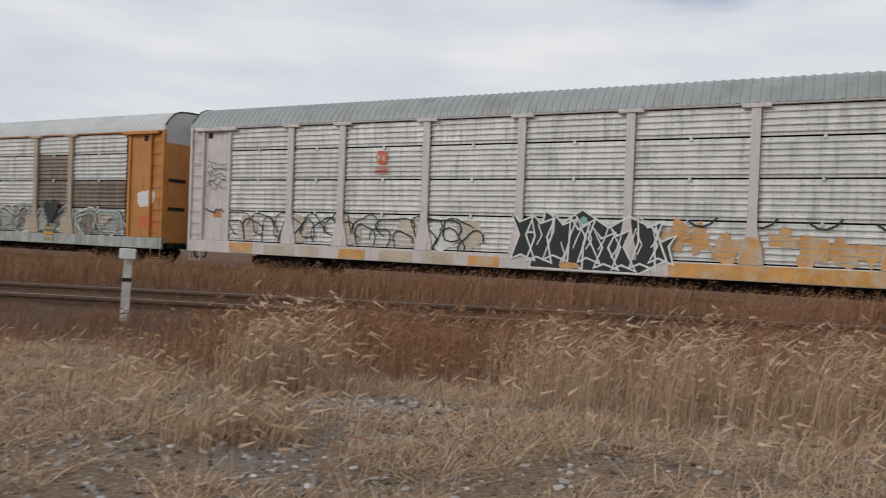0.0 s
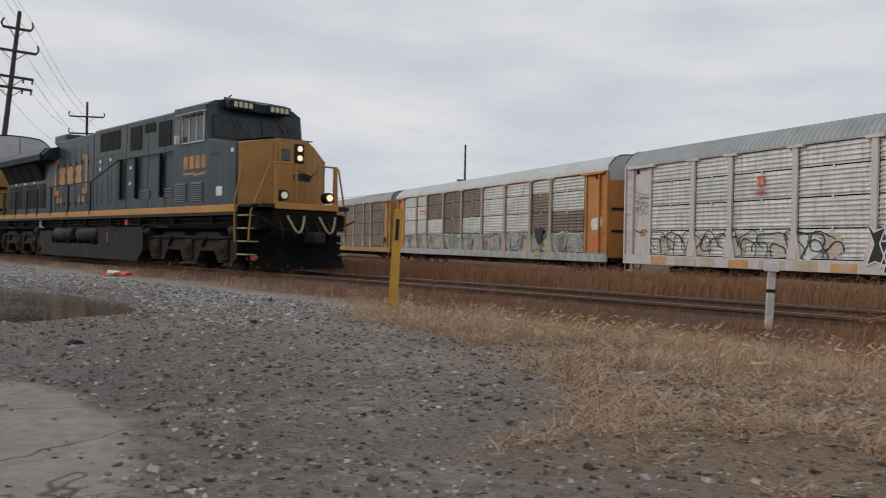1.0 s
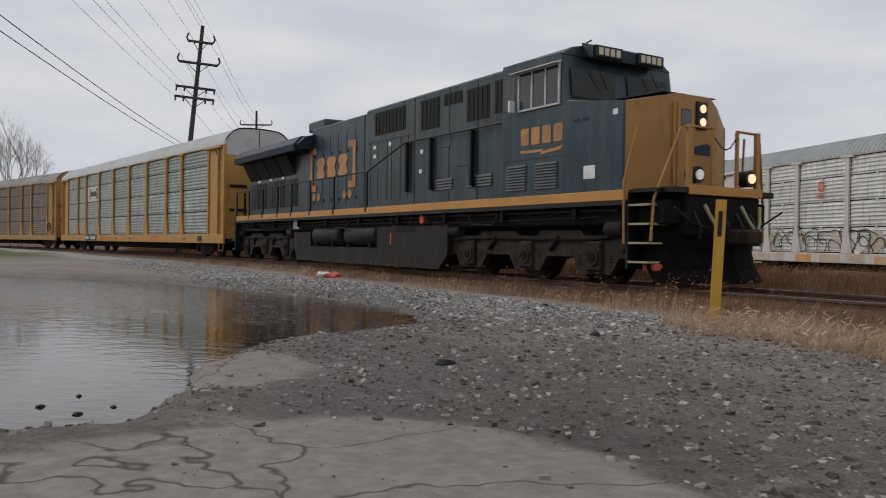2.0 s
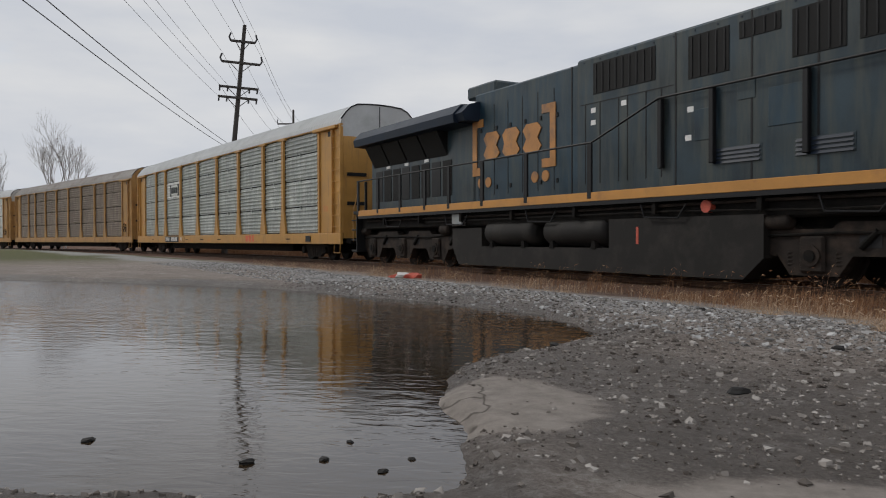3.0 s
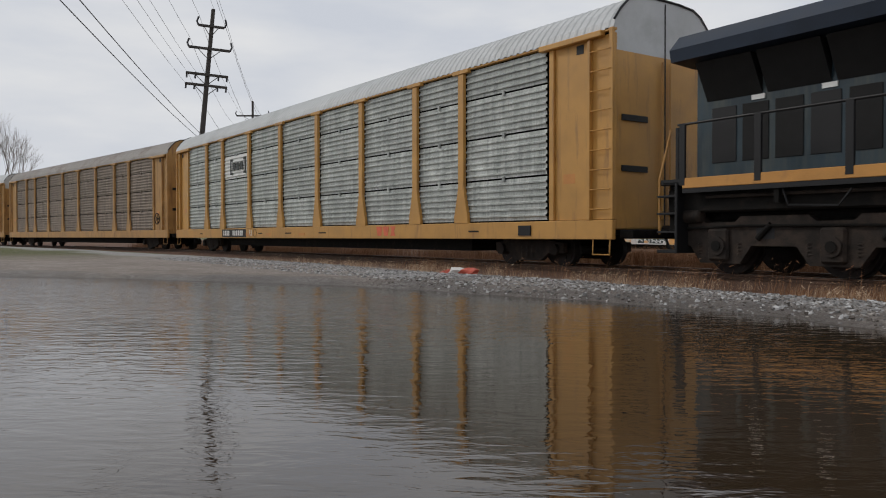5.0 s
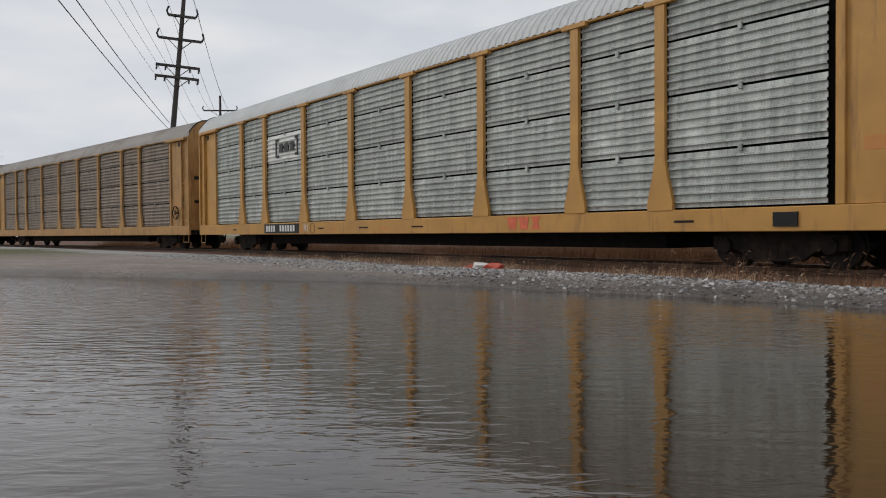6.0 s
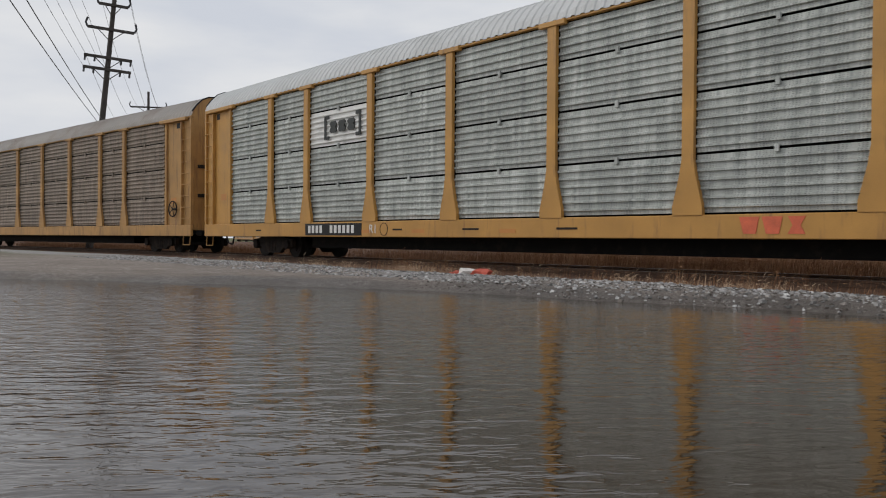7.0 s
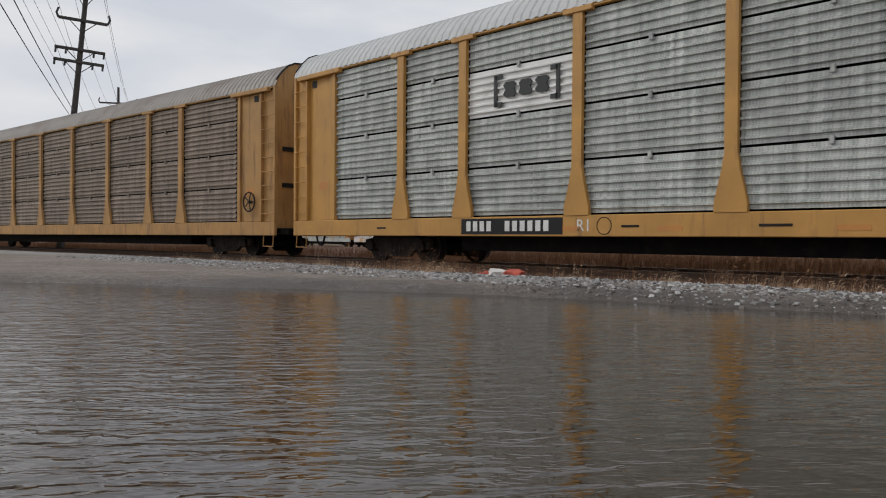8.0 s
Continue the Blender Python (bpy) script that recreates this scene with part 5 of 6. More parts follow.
def ribbon(pts, thick):
    """A flat sprayed line of some width, on the outer side of a car."""
    bm = bmesh.new()
    prev = None
    for i, (x, z) in enumerate(pts):
        a, b = pts[max(0, i - 1)], pts[min(len(pts) - 1, i + 1)]
        dx, dz = b[0] - a[0], b[1] - a[1]
        ln = math.hypot(dx, dz) or 1
        ox, oz = -dz / ln * thick / 2, dx / ln * thick / 2
        cur = (bm.verts.new((x + ox, PAINT_Y, z + oz)), bm.verts.new((x - ox, PAINT_Y, z - oz)))
        if prev:
            bm.faces.new((prev[0], prev[1], cur[1], cur[0]))
        prev = cur
    bmesh.ops.recalc_face_normals(bm, faces=bm.faces[:])
    bmesh.ops.solidify(bm, geom=bm.faces[:], thickness=0.003)
    return bm


def blob(parent, name, material, x, z, rx, rz, rng, deep=0.004, y=PAINT_Y + 0.004, sides=12, jag=0.25):
    pf = []
    for i in range(sides):
        a = 2 * math.pi * i / sides
        q = 1 + rng.uniform(-jag, jag)
        pf.append((x + rx * q * math.cos(a), z + rz * q * math.sin(a)))
    part(name, prism(pf, y, y + deep), material, parent)


def graffiti(car):
    rng = random.Random(5)
    # orange field over the sill and lower panels
    for k in range(11):
        x = -11.6 + 0.6 * k
        blob(car, "orange_spray", PAINT_ORANGE, x, rng.uniform(1.25, 1.7), 0.30, rng.uniform(0.25, 0.45), rng, y=-1.512, jag=0.4)
    part("orange_sill_paint", block(-11.7, -0.4, -1.577, -1.571, 0.62, 0.96, 0), PAINT_ORANGE, car)
    for x in (-9.85, -6.95, -4.9):
        part("orange_post_paint", prism([(x - 0.27, 0.99), (x + 0.27, 0.99), (x + 0.15, 1.62), (x - 0.15, 1.62)], -1.592, -1.586), PAINT_ORANGE, car)
    for k in range(5):
        x = -11.3 + 1.32 * k
        part("eyebrow_line", ribbon([(x, 1.98), (x + 0.18, 1.86), (x + 0.36, 1.84), (x + 0.55, 1.92), (x + 0.68, 2.06)], 0.05), PAINT_BLACK, car)
    # the big black piece with white edges
    field = [(-15.75, 1.55), (-15.2, 1.15), (-15.3, 0.66), (-12.4, 0.64), (-11.75, 1.0), (-12.05, 1.75), (-12.7, 2.05), (-13.2, 1.75), (-13.9, 2.2), (-14.4, 1.85), (-14.9, 2.15), (-15.0, 1.6)]
    part("black_field", prism(field, -1.583, -1.576), PAINT_BLACK, car)
    part("white_outline", outline(field, 0.05, -1.586), PAINT_WHITE, car)
    for k in range(10):
        x, z = -15.1 + 0.33 * k, rng.uniform(0.8, 1.4)
        part("white_stroke", ribbon([(x, z), (x + rng.uniform(0.0, 0.2), z + 0.25), (x + rng.uniform(-0.1, 0.3), z + 0.55)], 0.035), PAINT_WHITE, car).location.y = -0.066
    for k in range(9):
        x = -15.45 + 0.45 * k
        w, z0, z1 = rng.uniform(0.30, 0.42), rng.uniform(0.66, 0.95), rng.uniform(1.75, 2.3)
        lean = rng.uniform(-0.25, 0.3)
        pf = [(x - w, z0), (x - 0.1, z0 + 0.12), (x + w * 0.8, z0 - 0.02), (x + w * 0.5 + lean, (z0 + z1) / 2), (x + w + lean, z1 - 0.15), (x + lean, z1 - 0.3), (x - w * 0.7 + lean, z1), (x - w * 0.4, (z0 + z1) / 2)]
        part("black_graffiti", prism(pf, -1.592 + 0.001 * k, -1.584 + 0.001 * k), PAINT_BLACK, car)
        part("white_outline", outline(pf, 0.05, -1.598 + 0.0012 * k), PAINT_WHITE, car)
    blob(car, "green_dot", PAINT_GREEN, -13.85, 1.92, 0.10, 0.10, rng, y=-1.603, jag=0.05)
    blob(car, "orange_dot", PAINT_ORANGE, -14.2, 0.76, 0.28, 0.08, rng, y=-1.603, jag=0.1)
    # row of rounded characters in outline
    for k in range(9):
        x = -25.4 + 1.0 * k
        if k % 2 == 0:
            blob(car, "tan_fill", PAINT_TAN, x + 0.3, 1.45, 0.42, 0.42, rng, y=-1.512, jag=0.12)
    for k in range(7):
        x = -25.8 + 1.45 * k
        part("tan_sill_paint", block(x, x + rng.uniform(0.7, 1.3), -1.577, -1.571, 0.63, rng.uniform(0.85, 0.96), 0), (PAINT_TAN, PAINT_ORANGE)[k % 3 == 0], car)
    loops(car, "black_outline", PAINT_BLACK, -26.0, -20.2, 0.75, 1.75, 8, 0.04, rng)
    loops(car, "black_outline", PAINT_BLACK, -20.4, -16.6, 0.75, 1.65, 5, 0.04, rng)
    loops(car, "black_outline", PAINT_BLACK, -26.0, -17.0, 1.2, 2.0, 9, 0.035, rng)
    loops(car, "round_face", PAINT_BLACK, -18.6, -17.4, 0.95, 1.85, 1, 0.045, rng)
    blob(car, "pale_face", PAINT_WHITE, -18.0, 1.4, 0.5, 0.42, rng, y=-1.512, jag=0.08)
    # scribbled lines on the end panel, a red mark higher up
    for k in range(7):
        z = 3.55 - 0.13 * k
        part("scribble", ribbon([(-26.9 + 0.12 * i, z + rng.uniform(-0.10, 0.10)) for i in range(8)], 0.02), PAINT_BLACK, car)
    part("scribble", ribbon([(-26.95 + 0.1 * i, 1.98 + rng.uniform(-0.07, 0.07)) for i in range(9)], 0.045), PAINT_BLACK, car)
    blob(car, "red_mark", PAINT_RED, -20.05, 3.62, 0.24, 0.24, rng, y=-1.522, sides=6, jag=0.1)
    for k in range(3):
        part("red_mark_bar", block(-20.27, -19.83, -1.535, -1.522, 3.16 + 0.07 * k, 3.19 + 0.07 * k, 0), PAINT_RED, car)
    for k in range(2):
        part("pale_mark_bar", block(-20.21 + 0.18 * k, -20.11 + 0.18 * k, -1.535, -1.523, 3.52, 3.70, 0), PAINT_TAN, car)
    part("stencil_plate", block(-5.75, -5.2, -1.585, -1.578, 0.70, 0.88, 0), BLACK, car)


def outline(pf, thick, y):
    """A closed sprayed line round a shape."""
    bm = bmesh.new()
    k = len(pf)
    rings = []
    for i in range(k):
        a, p, b = Vector(pf[i - 1]), Vector(pf[i]), Vector(pf[(i + 1) % k])
        u, v = (p - a).normalized(), (b - p).normalized()
        nrm = Vector((-u.y - v.y, u.x + v.x))
        nrm = nrm.normalized() if nrm.length > 0.05 else Vector((-u.y, u.x))
        o = nrm * thick * 0.5 * min(2.0, 1 / max(0.4, nrm.dot(Vector((-u.y, u.x)))))
        rings.append([bm.verts.new((q.x, y + d, q.y)) for q, d in ((p + o, 0), (p - o, 0), (p - o, 0.003), (p + o, 0.003))])
    for i in range(k):
        c, d = rings[i], rings[(i + 1) % k]
        for m in range(4):
            bm.faces.new((c[m], c[(m + 1) % 4], d[(m + 1) % 4], d[m]))
    bmesh.ops.recalc_face_normals(bm, faces=bm.faces[:])
    return bm


graffiti(far_cars[0])


def graffiti_second(car):
    rng = random.Random(11)
    mats = (PAINT_WHITE, PAINT_BLACK, PAINT_TAN, PAINT_GREEN, PAINT_WHITE)
    for k in range(34):
        x = -2.4 - 0.70 * k
        blob(car, "grey_spray", (GALV, PAINT_TAN, RUSTY)[k % 3], x, rng.uniform(1.2, 1.7), 0.45, rng.uniform(0.25, 0.4), rng, y=-1.512, jag=0.3)
    for q, m in enumerate(mats):
        loops(car, "sprayed_line", m, -26, -2.2, 0.8, 2.0, 20, 0.045, rng)
    part("heart_shape", prism([(-5.9, 1.35), (-5.6, 1.75), (-5.45, 2.15), (-5.75, 2.28), (-5.95, 2.12), (-6.2, 2.26), (-6.4, 2.0), (-6.2, 1.65)], -1.598, -1.592), PAINT_BLACK, car)
    for k in range(3):
        part("yellow_spray", block(-6.3, -5.7, -1.595, -1.587, 0.72 + 0.2 * k, 0.84 + 0.2 * k, 0), PAINT_ORANGE if k % 2 else HOSE, car)
    blob(car, "white_spray", PAINT_WHITE, -0.9, 2.35, 0.5, 0.35, rng, y=-1.507, jag=0.3)
    part("notice", block(-1.1, -0.4, -1.512, -1.506, 1.35, 1.75, 0), PAINT_RED, car)
    for k in range(2):
        part("mark_bar", block(-22.6, -21.5, -1.54, -1.534, 3.35 + 0.2 * k, 3.42 + 0.2 * k, 0), PAINT_RED, car)


graffiti_second(far_cars[1])


# ---- posts ----
def yellow_post():
    root = thing("marker_post", "yellow flat marker post with a dark sticker strip", "post")
    z0 = -0.05
    part("post", block(-0.040, 0.040, -0.012, 0.012, z0, 1.09, 0.004), POST_YELLOW, root)
    part("sticker", block(-0.016, 0.016, -0.0165, -0.0125, 0.80, 1.00, 0), BLACK, root, "narrow dark printed strip")
    for s in (-1, 1):
        part("rib", block(s * 0.037 - 0.004, s * 0.037 + 0.004, -0.018, -0.012, z0, 1.09, 0), POST_YELLOW, root)
    root.matrix_basis = pose(-5.67, -6.14, 0, 0, 2.5, 38)
    return root


yellow_post()


def white_post():
    root = thing("short_white_post", "peeling white post with a small tilted plate", "post")
    part("post", block(-0.042, 0.042, -0.042, 0.042, -0.25, 0.62, 0.008), POST_WHITE, root)
    part("plate", block(-0.09, 0.07, -0.065, -0.044, 0.54, 0.65, 0.006), SIGN_WHITE, root, "small pale plate")
    part("strap", block(-0.045, 0.045, -0.045, 0.045, 0.30, 0.34, 0), TRUCK, root)
    root.matrix_basis = pose(-4.05, -1.95, 0, 0, 2, 30)
    return root


white_post()


# ---- utility poles and wires ----
def utility_pole(label, x, y, top, arms, lean, turn, scale=1.0):
    root = thing("utility_pole", label, "utility pole", "utility poles")
    part("pole", rod(bmesh.new(), (0, 0, -0.6), (0, 0, top), 0.19 * scale, 12, 0.11 * scale), WOOD, root)
    ends = []
    for z, half, double in arms:
        for dz in ((0.0,) if not double else (0.0, -0.62)):
            arm = part("crossarm", block(-half, half, -0.20, -0.09, z + dz - 0.07, z + dz + 0.07, 0.01), WOOD, root)
            for s in (-1, 1):
                part("brace", bar([(s * half * 0.55, -0.14, z + dz - 0.05), (0, -0.14, z + dz - 0.62)], 0.022, 6), WOOD, arm)
            for s in (-1, 1):
                if double:
                    for k in (0.95, 0.55):
                        part("insulator", rod(bmesh.new(), (s * half * k, -0.14, z + dz - 0.28), (s * half * k, -0.14, z + dz - 0.07), 0.05, 8), WIRE, arm)
                else:
                    part("insulator", bar([(s * half, -0.14, z), (s * (half + 0.10), -0.14, z + 0.22), (s * (half + 0.02), -0.14, z + 0.48)], 0.055, 8), WIRE, arm)
        ends += [(-half, z), (half, z)]
    root.matrix_basis = pose(x, y, -0.1, lean[0], lean[1], turn)
    return root, ends


POLE_A, ENDS_A = utility_pole("tall dark wooden utility pole with three crossarms, leaning slightly", -50.3, 0.38, 13.9, [(12.85, 0.72, False), (11.55, 1.14, False), (10.05, 1.17, True)], (-2.0, 5.0), 66)
POLE_B, ENDS_B = utility_pole("distant wooden utility pole with two crossarms", -83.4, 16.2, 14.6, [(13.1, 1.6, False), (11.4, 1.6, False)], (0, 0), 58)


def pole_tip(pole, x, z):
    return pole.matrix_basis @ Vector((x, -0.14, z))


def wire(label, a, b, sag, r=0.012):
    a, b = Vector(a), Vector(b)
    pts = []
    for i in range(25):
        k = i / 24
        p = a.lerp(b, k)
        p.z -= sag * 4 * k * (1 - k)
        pts.append(p)
    ob = new("overhead_wire", finish("overhead_wire", bar(pts, r, 5), WIRE))
    tagged(ob, label, "wire", "overhead wires")
    return ob


SPAN = Vector((49.6, -20.7, 0.3))
for x, z, q in ((-0.72, 13.4, 0), (0.72, 13.4, 0), (-1.14, 12.1, 0), (1.14, 12.1, 0), (-1.1, 10.1, 0), (-0.6, 10.1, 0), (-1.1, 9.4, 0), (0.02, 13.95, 0)):
    tip = pole_tip(POLE_A, x, z)
    wire("thin dark overhead wire between utility poles", tip, tip + SPAN, 0.55, 0.008)
wire("dark overhead cable fixed low on the utility pole", (-49.64, 1.09, 5.86), (-0.03, -19.64, 5.99), 0.47, 0.013)
wire("dark overhead cable fixed low on the utility pole", (-49.64, 1.25, 6.0), (-0.25, -19.2, 6.2), 0.47, 0.013)
for x, z in ((-0.72, 13.4), (0.72, 13.4), (-1.14, 12.1), (1.14, 12.1), (-1.1, 10.1), (1.1, 10.1)):
    wire("thin dark overhead wire between utility poles", pole_tip(POLE_A, x, z), pole_tip(POLE_B, x * 1.3, z - 0.3), 0.8, 0.01)


def mast():
    root = thing("signal_mast", "thin dark distant mast behind the far train", "mast")
    part("mast_pole", rod(bmesh.new(), (0, 0, -0.6), (0, 0, 13.6), 0.17, 8, 0.12), WOOD, root)
    part("mast_bracket", block(-1.0, 0.1, -0.06, 0.06, 9.0, 9.2, 0.01), WOOD, root)
    root.matrix_basis = pose(-72.7, 58.8, 0, 0, 0, 40)
    return root


mast()
wire("thin dark overhead wire behind the far train", (-72.7, 58.8, 9.1), (-190, 80, 12), 2.0, 0.03)


# ---- bare trees ----
def bare_tree(label, x, y, height, seed, stems):
    rng = random.Random(seed)
    root = thing("bare_tree", label, "tree", "bare trees")
    limbs = bmesh.new()

    def grow(bm, p, d, ln, r, depth):
        q = p + d * ln
        rod(bm, p, q, r, 5, r * 0.7)
        if depth == 0:
            return
        for _ in range(3 if depth > 1 else 4):
            e = (d + Vector((rng.uniform(-1, 1), rng.uniform(-1, 1), rng.uniform(-0.1, 0.9))) * 0.55).normalized()
            grow(limbs, p.lerp(q, rng.uniform(0.5, 1.0)), e, ln * rng.uniform(0.5, 0.78), r * 0.55, depth - 1)

    trunk = bmesh.new()
    for _ in range(stems):
        d = Vector((rng.uniform(-0.25, 0.25), rng.uniform(-0.25, 0.25), 1)).normalized()
        base = Vector((rng.uniform(-0.6, 0.6), rng.uniform(-0.6, 0.6), -0.3))
        top = base + d * height * 0.36
        rod(trunk, base, top, height * 0.007, 7, height * 0.005)
        for _ in range(4):
            e = (d + Vector((rng.uniform(-1, 1), rng.uniform(-1, 1), rng.uniform(0, 0.8))) * 0.45).normalized()
            grow(limbs, base.lerp(top, rng.uniform(0.6, 1.0)), e, height * rng.uniform(0.2, 0.3), height * 0.0032, 4)
    part("trunk", trunk, BARK, root)
    part("crown", limbs, BARK, root)
    root.location = (x, y, 0.05)
    return root


bare_tree("bare grey winter tree with several stems beside the tracks", -93, -5.5, 14.5, 3, 3)
bare_tree("bare grey winter tree standing by the road", -97, -9.5, 12.0, 4, 2)
for k in range(9):
    bare_tree("small bare tree in the distance", -195 - 9 * (k % 3), -44 + 6.0 * k, 11.0 + (k * 7 % 4) * 1.2, 20 + k, 2)


# ---- loose stones, straw and weeds ----
def stones(name, label, n, region, size, seed, material=STONE):
    r = np.random.RandomState(seed)
    P = region(r, n)
    z = ground_height(P[:, 0], P[:, 1])
    s = r.uniform(*size, len(P)) * r.choice([0.6, 0.8, 1.0, 1.7], len(P))
    box_v = np.array([(i, j, k) for i in (-0.7, 0.7) for j in (-0.7, 0.7) for k in (-0.6, 0.6)], float)
    box_f = np.array([(0, 1, 3, 2), (4, 6, 7, 5), (0, 4, 5, 1), (2, 3, 7, 6), (0, 2, 6, 4), (1, 5, 7, 3)])
    V = box_v[None] + r.uniform(-0.38, 0.38, (len(P), 8, 3))
    tilt = r.uniform(-0.6, 0.6, len(P))
    V = np.stack([V[..., 0] * np.cos(tilt)[:, None] + V[..., 2] * np.sin(tilt)[:, None], V[..., 1], V[..., 2] * np.cos(tilt)[:, None] - V[..., 0] * np.sin(tilt)[:, None]], 2)
    a = r.uniform(0, 6.28, len(P))
    c, q = np.cos(a)[:, None], np.sin(a)[:, None]
    vx, vy = V[..., 0] * c - V[..., 1] * q, V[..., 0] * q + V[..., 1] * c
    V = np.stack([vx, vy * 0.8, V[..., 2] * 0.75], 2) * s[:, None, None]
    V += np.stack([P[:, 0], P[:, 1], z + s * 0.05], 1)[:, None]
    F = box_f[None] + (np.arange(len(P)) * 8)[:, None, None]
    me = bpy.data.meshes.new(name)
    me.from_pydata(V.reshape(-1, 3).tolist(), [], F.reshape(-1, 4).tolist())
    me.materials.append(material)
    return tagged(new(name, me), label, "gravel", kind="stuff")


def dry_land(r, n, x0, x1, y0, y1):
    P = np.stack([r.uniform(x0, x1, n), r.uniform(y0, y1, n)], 1)
    bare = np.minimum(((P[:, 0] + 2.85) / 1.28) ** 2 + ((P[:, 1] + 10.75) / 1.02) ** 2, ((P[:, 0] + 4.97) / 0.52) ** 2 + ((P[:, 1] + 10.12) / 0.30) ** 2)
    keep = r.uniform(0, 1, n) < np.clip(0.04 + 1.8 * (bare - 0.85), 0.04, 1)
    return P[keep & (ground_height(P[:, 0], P[:, 1]) > WATER_Z + 0.005)]


def clumped(r, n, x0, x1, y0, y1, clumps, spread):
    C = np.stack([r.uniform(x0, x1, clumps), r.uniform(y0, y1, clumps)], 1)
    k = r.randint(0, clumps, n)
    return C[k] + r.normal(0, spread, (n, 2))


STONE_RANDOM = straw("mixed_grey_stones", (0.065, 0.054, 0.046), (0.165, 0.144, 0.127), (0.40, 0.37, 0.34))
stones("gravel", "loose grey limestone gravel scattered on the ground", 42000, lambda r, n: dry_land(r, n, -13, 2.5, -12.4, -5.0), (0.004, 0.012), 1, STONE_RANDOM)
stones("fine_gravel", "fine pale gravel trodden into the brown ground", 16000, lambda r, n: dry_land(r, n, -6.8, 0.2, -10.8, -6.2), (0.003, 0.0065), 9, STONE_RANDOM)
stones("bank_gravel", "pale coarse gravel on the bank beside the puddle", 24000, lambda r, n: dry_land(r, n, -24, -5, -8.2, -3.6), (0.007, 0.016), 2, straw("bank_stones", (0.12, 0.115, 0.11), (0.30, 0.29, 0.28), (0.52, 0.51, 0.50)))
stones("pale_gravel", "pale broken stone in patches among the straw", 3200, lambda r, n: np.concatenate([clumped(r, n, -1.5, 3.2, -6.8, -6.05, 26, 0.15), clumped(r, n // 3, -1.6, 1.8, -7.6, -6.9, 16, 0.2)]), (0.003, 0.009), 5, straw("pale_stones", (0.20, 0.19, 0.18), (0.36, 0.345, 0.33), (0.52, 0.50, 0.48)))
stones("track_ballast", "rust-stained ballast stones between the sleepers", 15000, lambda r, n: dry_land(r, n, -32, 6, -2.8, 2.2), (0.02, 0.045), 3, straw("rusty_ballast", (0.05, 0.035, 0.028), (0.12, 0.085, 0.065), (0.26, 0.22, 0.19)))


def blades(name, label, P, height, width, lean, material, seed, lie=0.0, heads=0.0):
    """Bent stems, two pieces each; some carry a drooping seed head."""
    r = np.random.RandomState(seed)
    n = len(P)
    z = ground_height(P[:, 0], P[:, 1]) - 0.01
    h = r.uniform(*height, n) * r.uniform(0.6, 1.0, n)
    a = r.uniform(0, 6.28, n)
    k = np.abs(r.normal(0, lean, n)) + lie
    wind = np.array([0.5, 0.1])
    d = np.stack([np.cos(a) * k + wind[0] * lean, np.sin(a) * k + wind[1] * lean], 1)
    w = r.uniform(*width, n)
    b = r.uniform(0, 3.14, n)
    side = np.stack([np.cos(b) * w, np.sin(b) * w, np.zeros(n)], 1)
    root = np.stack([P[:, 0], P[:, 1], z], 1)
    up = np.sqrt(np.clip(1 - np.clip(k, 0, 0.97) ** 2, 0.02, 1))
    mid = root + np.stack([d[:, 0] * h * 0.4, d[:, 1] * h * 0.4, up * h * 0.6], 1)
    tip = root + np.stack([d[:, 0] * h * 1.05, d[:, 1] * h * 1.05, up * h * 0.97], 1)
    tip[:, 2] = np.maximum(tip[:, 2], z + 0.015)
    V = [root - side, root + side, mid + side * 0.8, mid - side * 0.8, tip]
    cnt = 5
    F = [(0, 1, 2), (0, 2, 3), (3, 2, 4)]
    if heads:
        on = (r.uniform(0, 1, n) < heads)[:, None]
        droop = np.stack([d[:, 0] * 0.16, d[:, 1] * 0.16, r.uniform(-0.10, 0.10, n)], 1)
        tip2 = tip + np.where(on, droop * 0.5 + np.array([0.03, 0, 0.0]), 0)
        fat = np.where(on, side * 1.5, 0)
        V += [tip + fat, tip - fat + np.where(on, np.array([0, 0, -0.012]), 0), tip2]
        F += [(4, 5, 7), (4, 7, 6)]
        cnt = 8
    V = np.stack(V, 1)
    F = np.array(F)[None] + (np.arange(n) * cnt)[:, None, None]
    me = bpy.data.meshes.new(name)
    me.from_pydata(V.reshape(-1, 3).tolist(), [], F.reshape(-1, 3).tolist())
    me.materials.append(material)
    return tagged(new(name, me), label, "grass", kind="stuff")


rs = np.random.RandomState(40)
P = np.concatenate([clumped(rs, 9000, 0.3, 5.0, -6.1, -4.9, 34, 0.15), clumped(rs, 1300, -1.0, -0.5, -6.2, -5.9, 3, 0.10), clumped(rs, 1500, 0.4, 4.0, -6.35, -6.0, 14, 0.08)])
blades("tall_dry_grass", "tall pale dry grass with drooping seed heads", P, (0.16, 0.56), (0.0008, 0.0019), 0.30, STRAW, 41, heads=0.35)
P = np.concatenate([clumped(rs, 15000, -6.5, 3.5, -7.2, -4.2, 130, 0.15), clumped(rs, 900, -0.75, -0.35, -7.2, -7.0, 2, 0.07)])
blades("short_dry_grass", "short tufts of pale dry grass", P, (0.06, 0.22), (0.0008, 0.0018), 0.42, STRAW, 45, heads=0.15)
P = np.stack([rs.uniform(-8.5, 4.0, 330000), rs.uniform(-9.4, -4.4, 330000)], 1)
lee = P[:, 1] - (-8.4 - 0.42 * (P[:, 0] + 1.8)) + 0.6 * wobble(P[:, 0], P[:, 1], 1.1, 9)
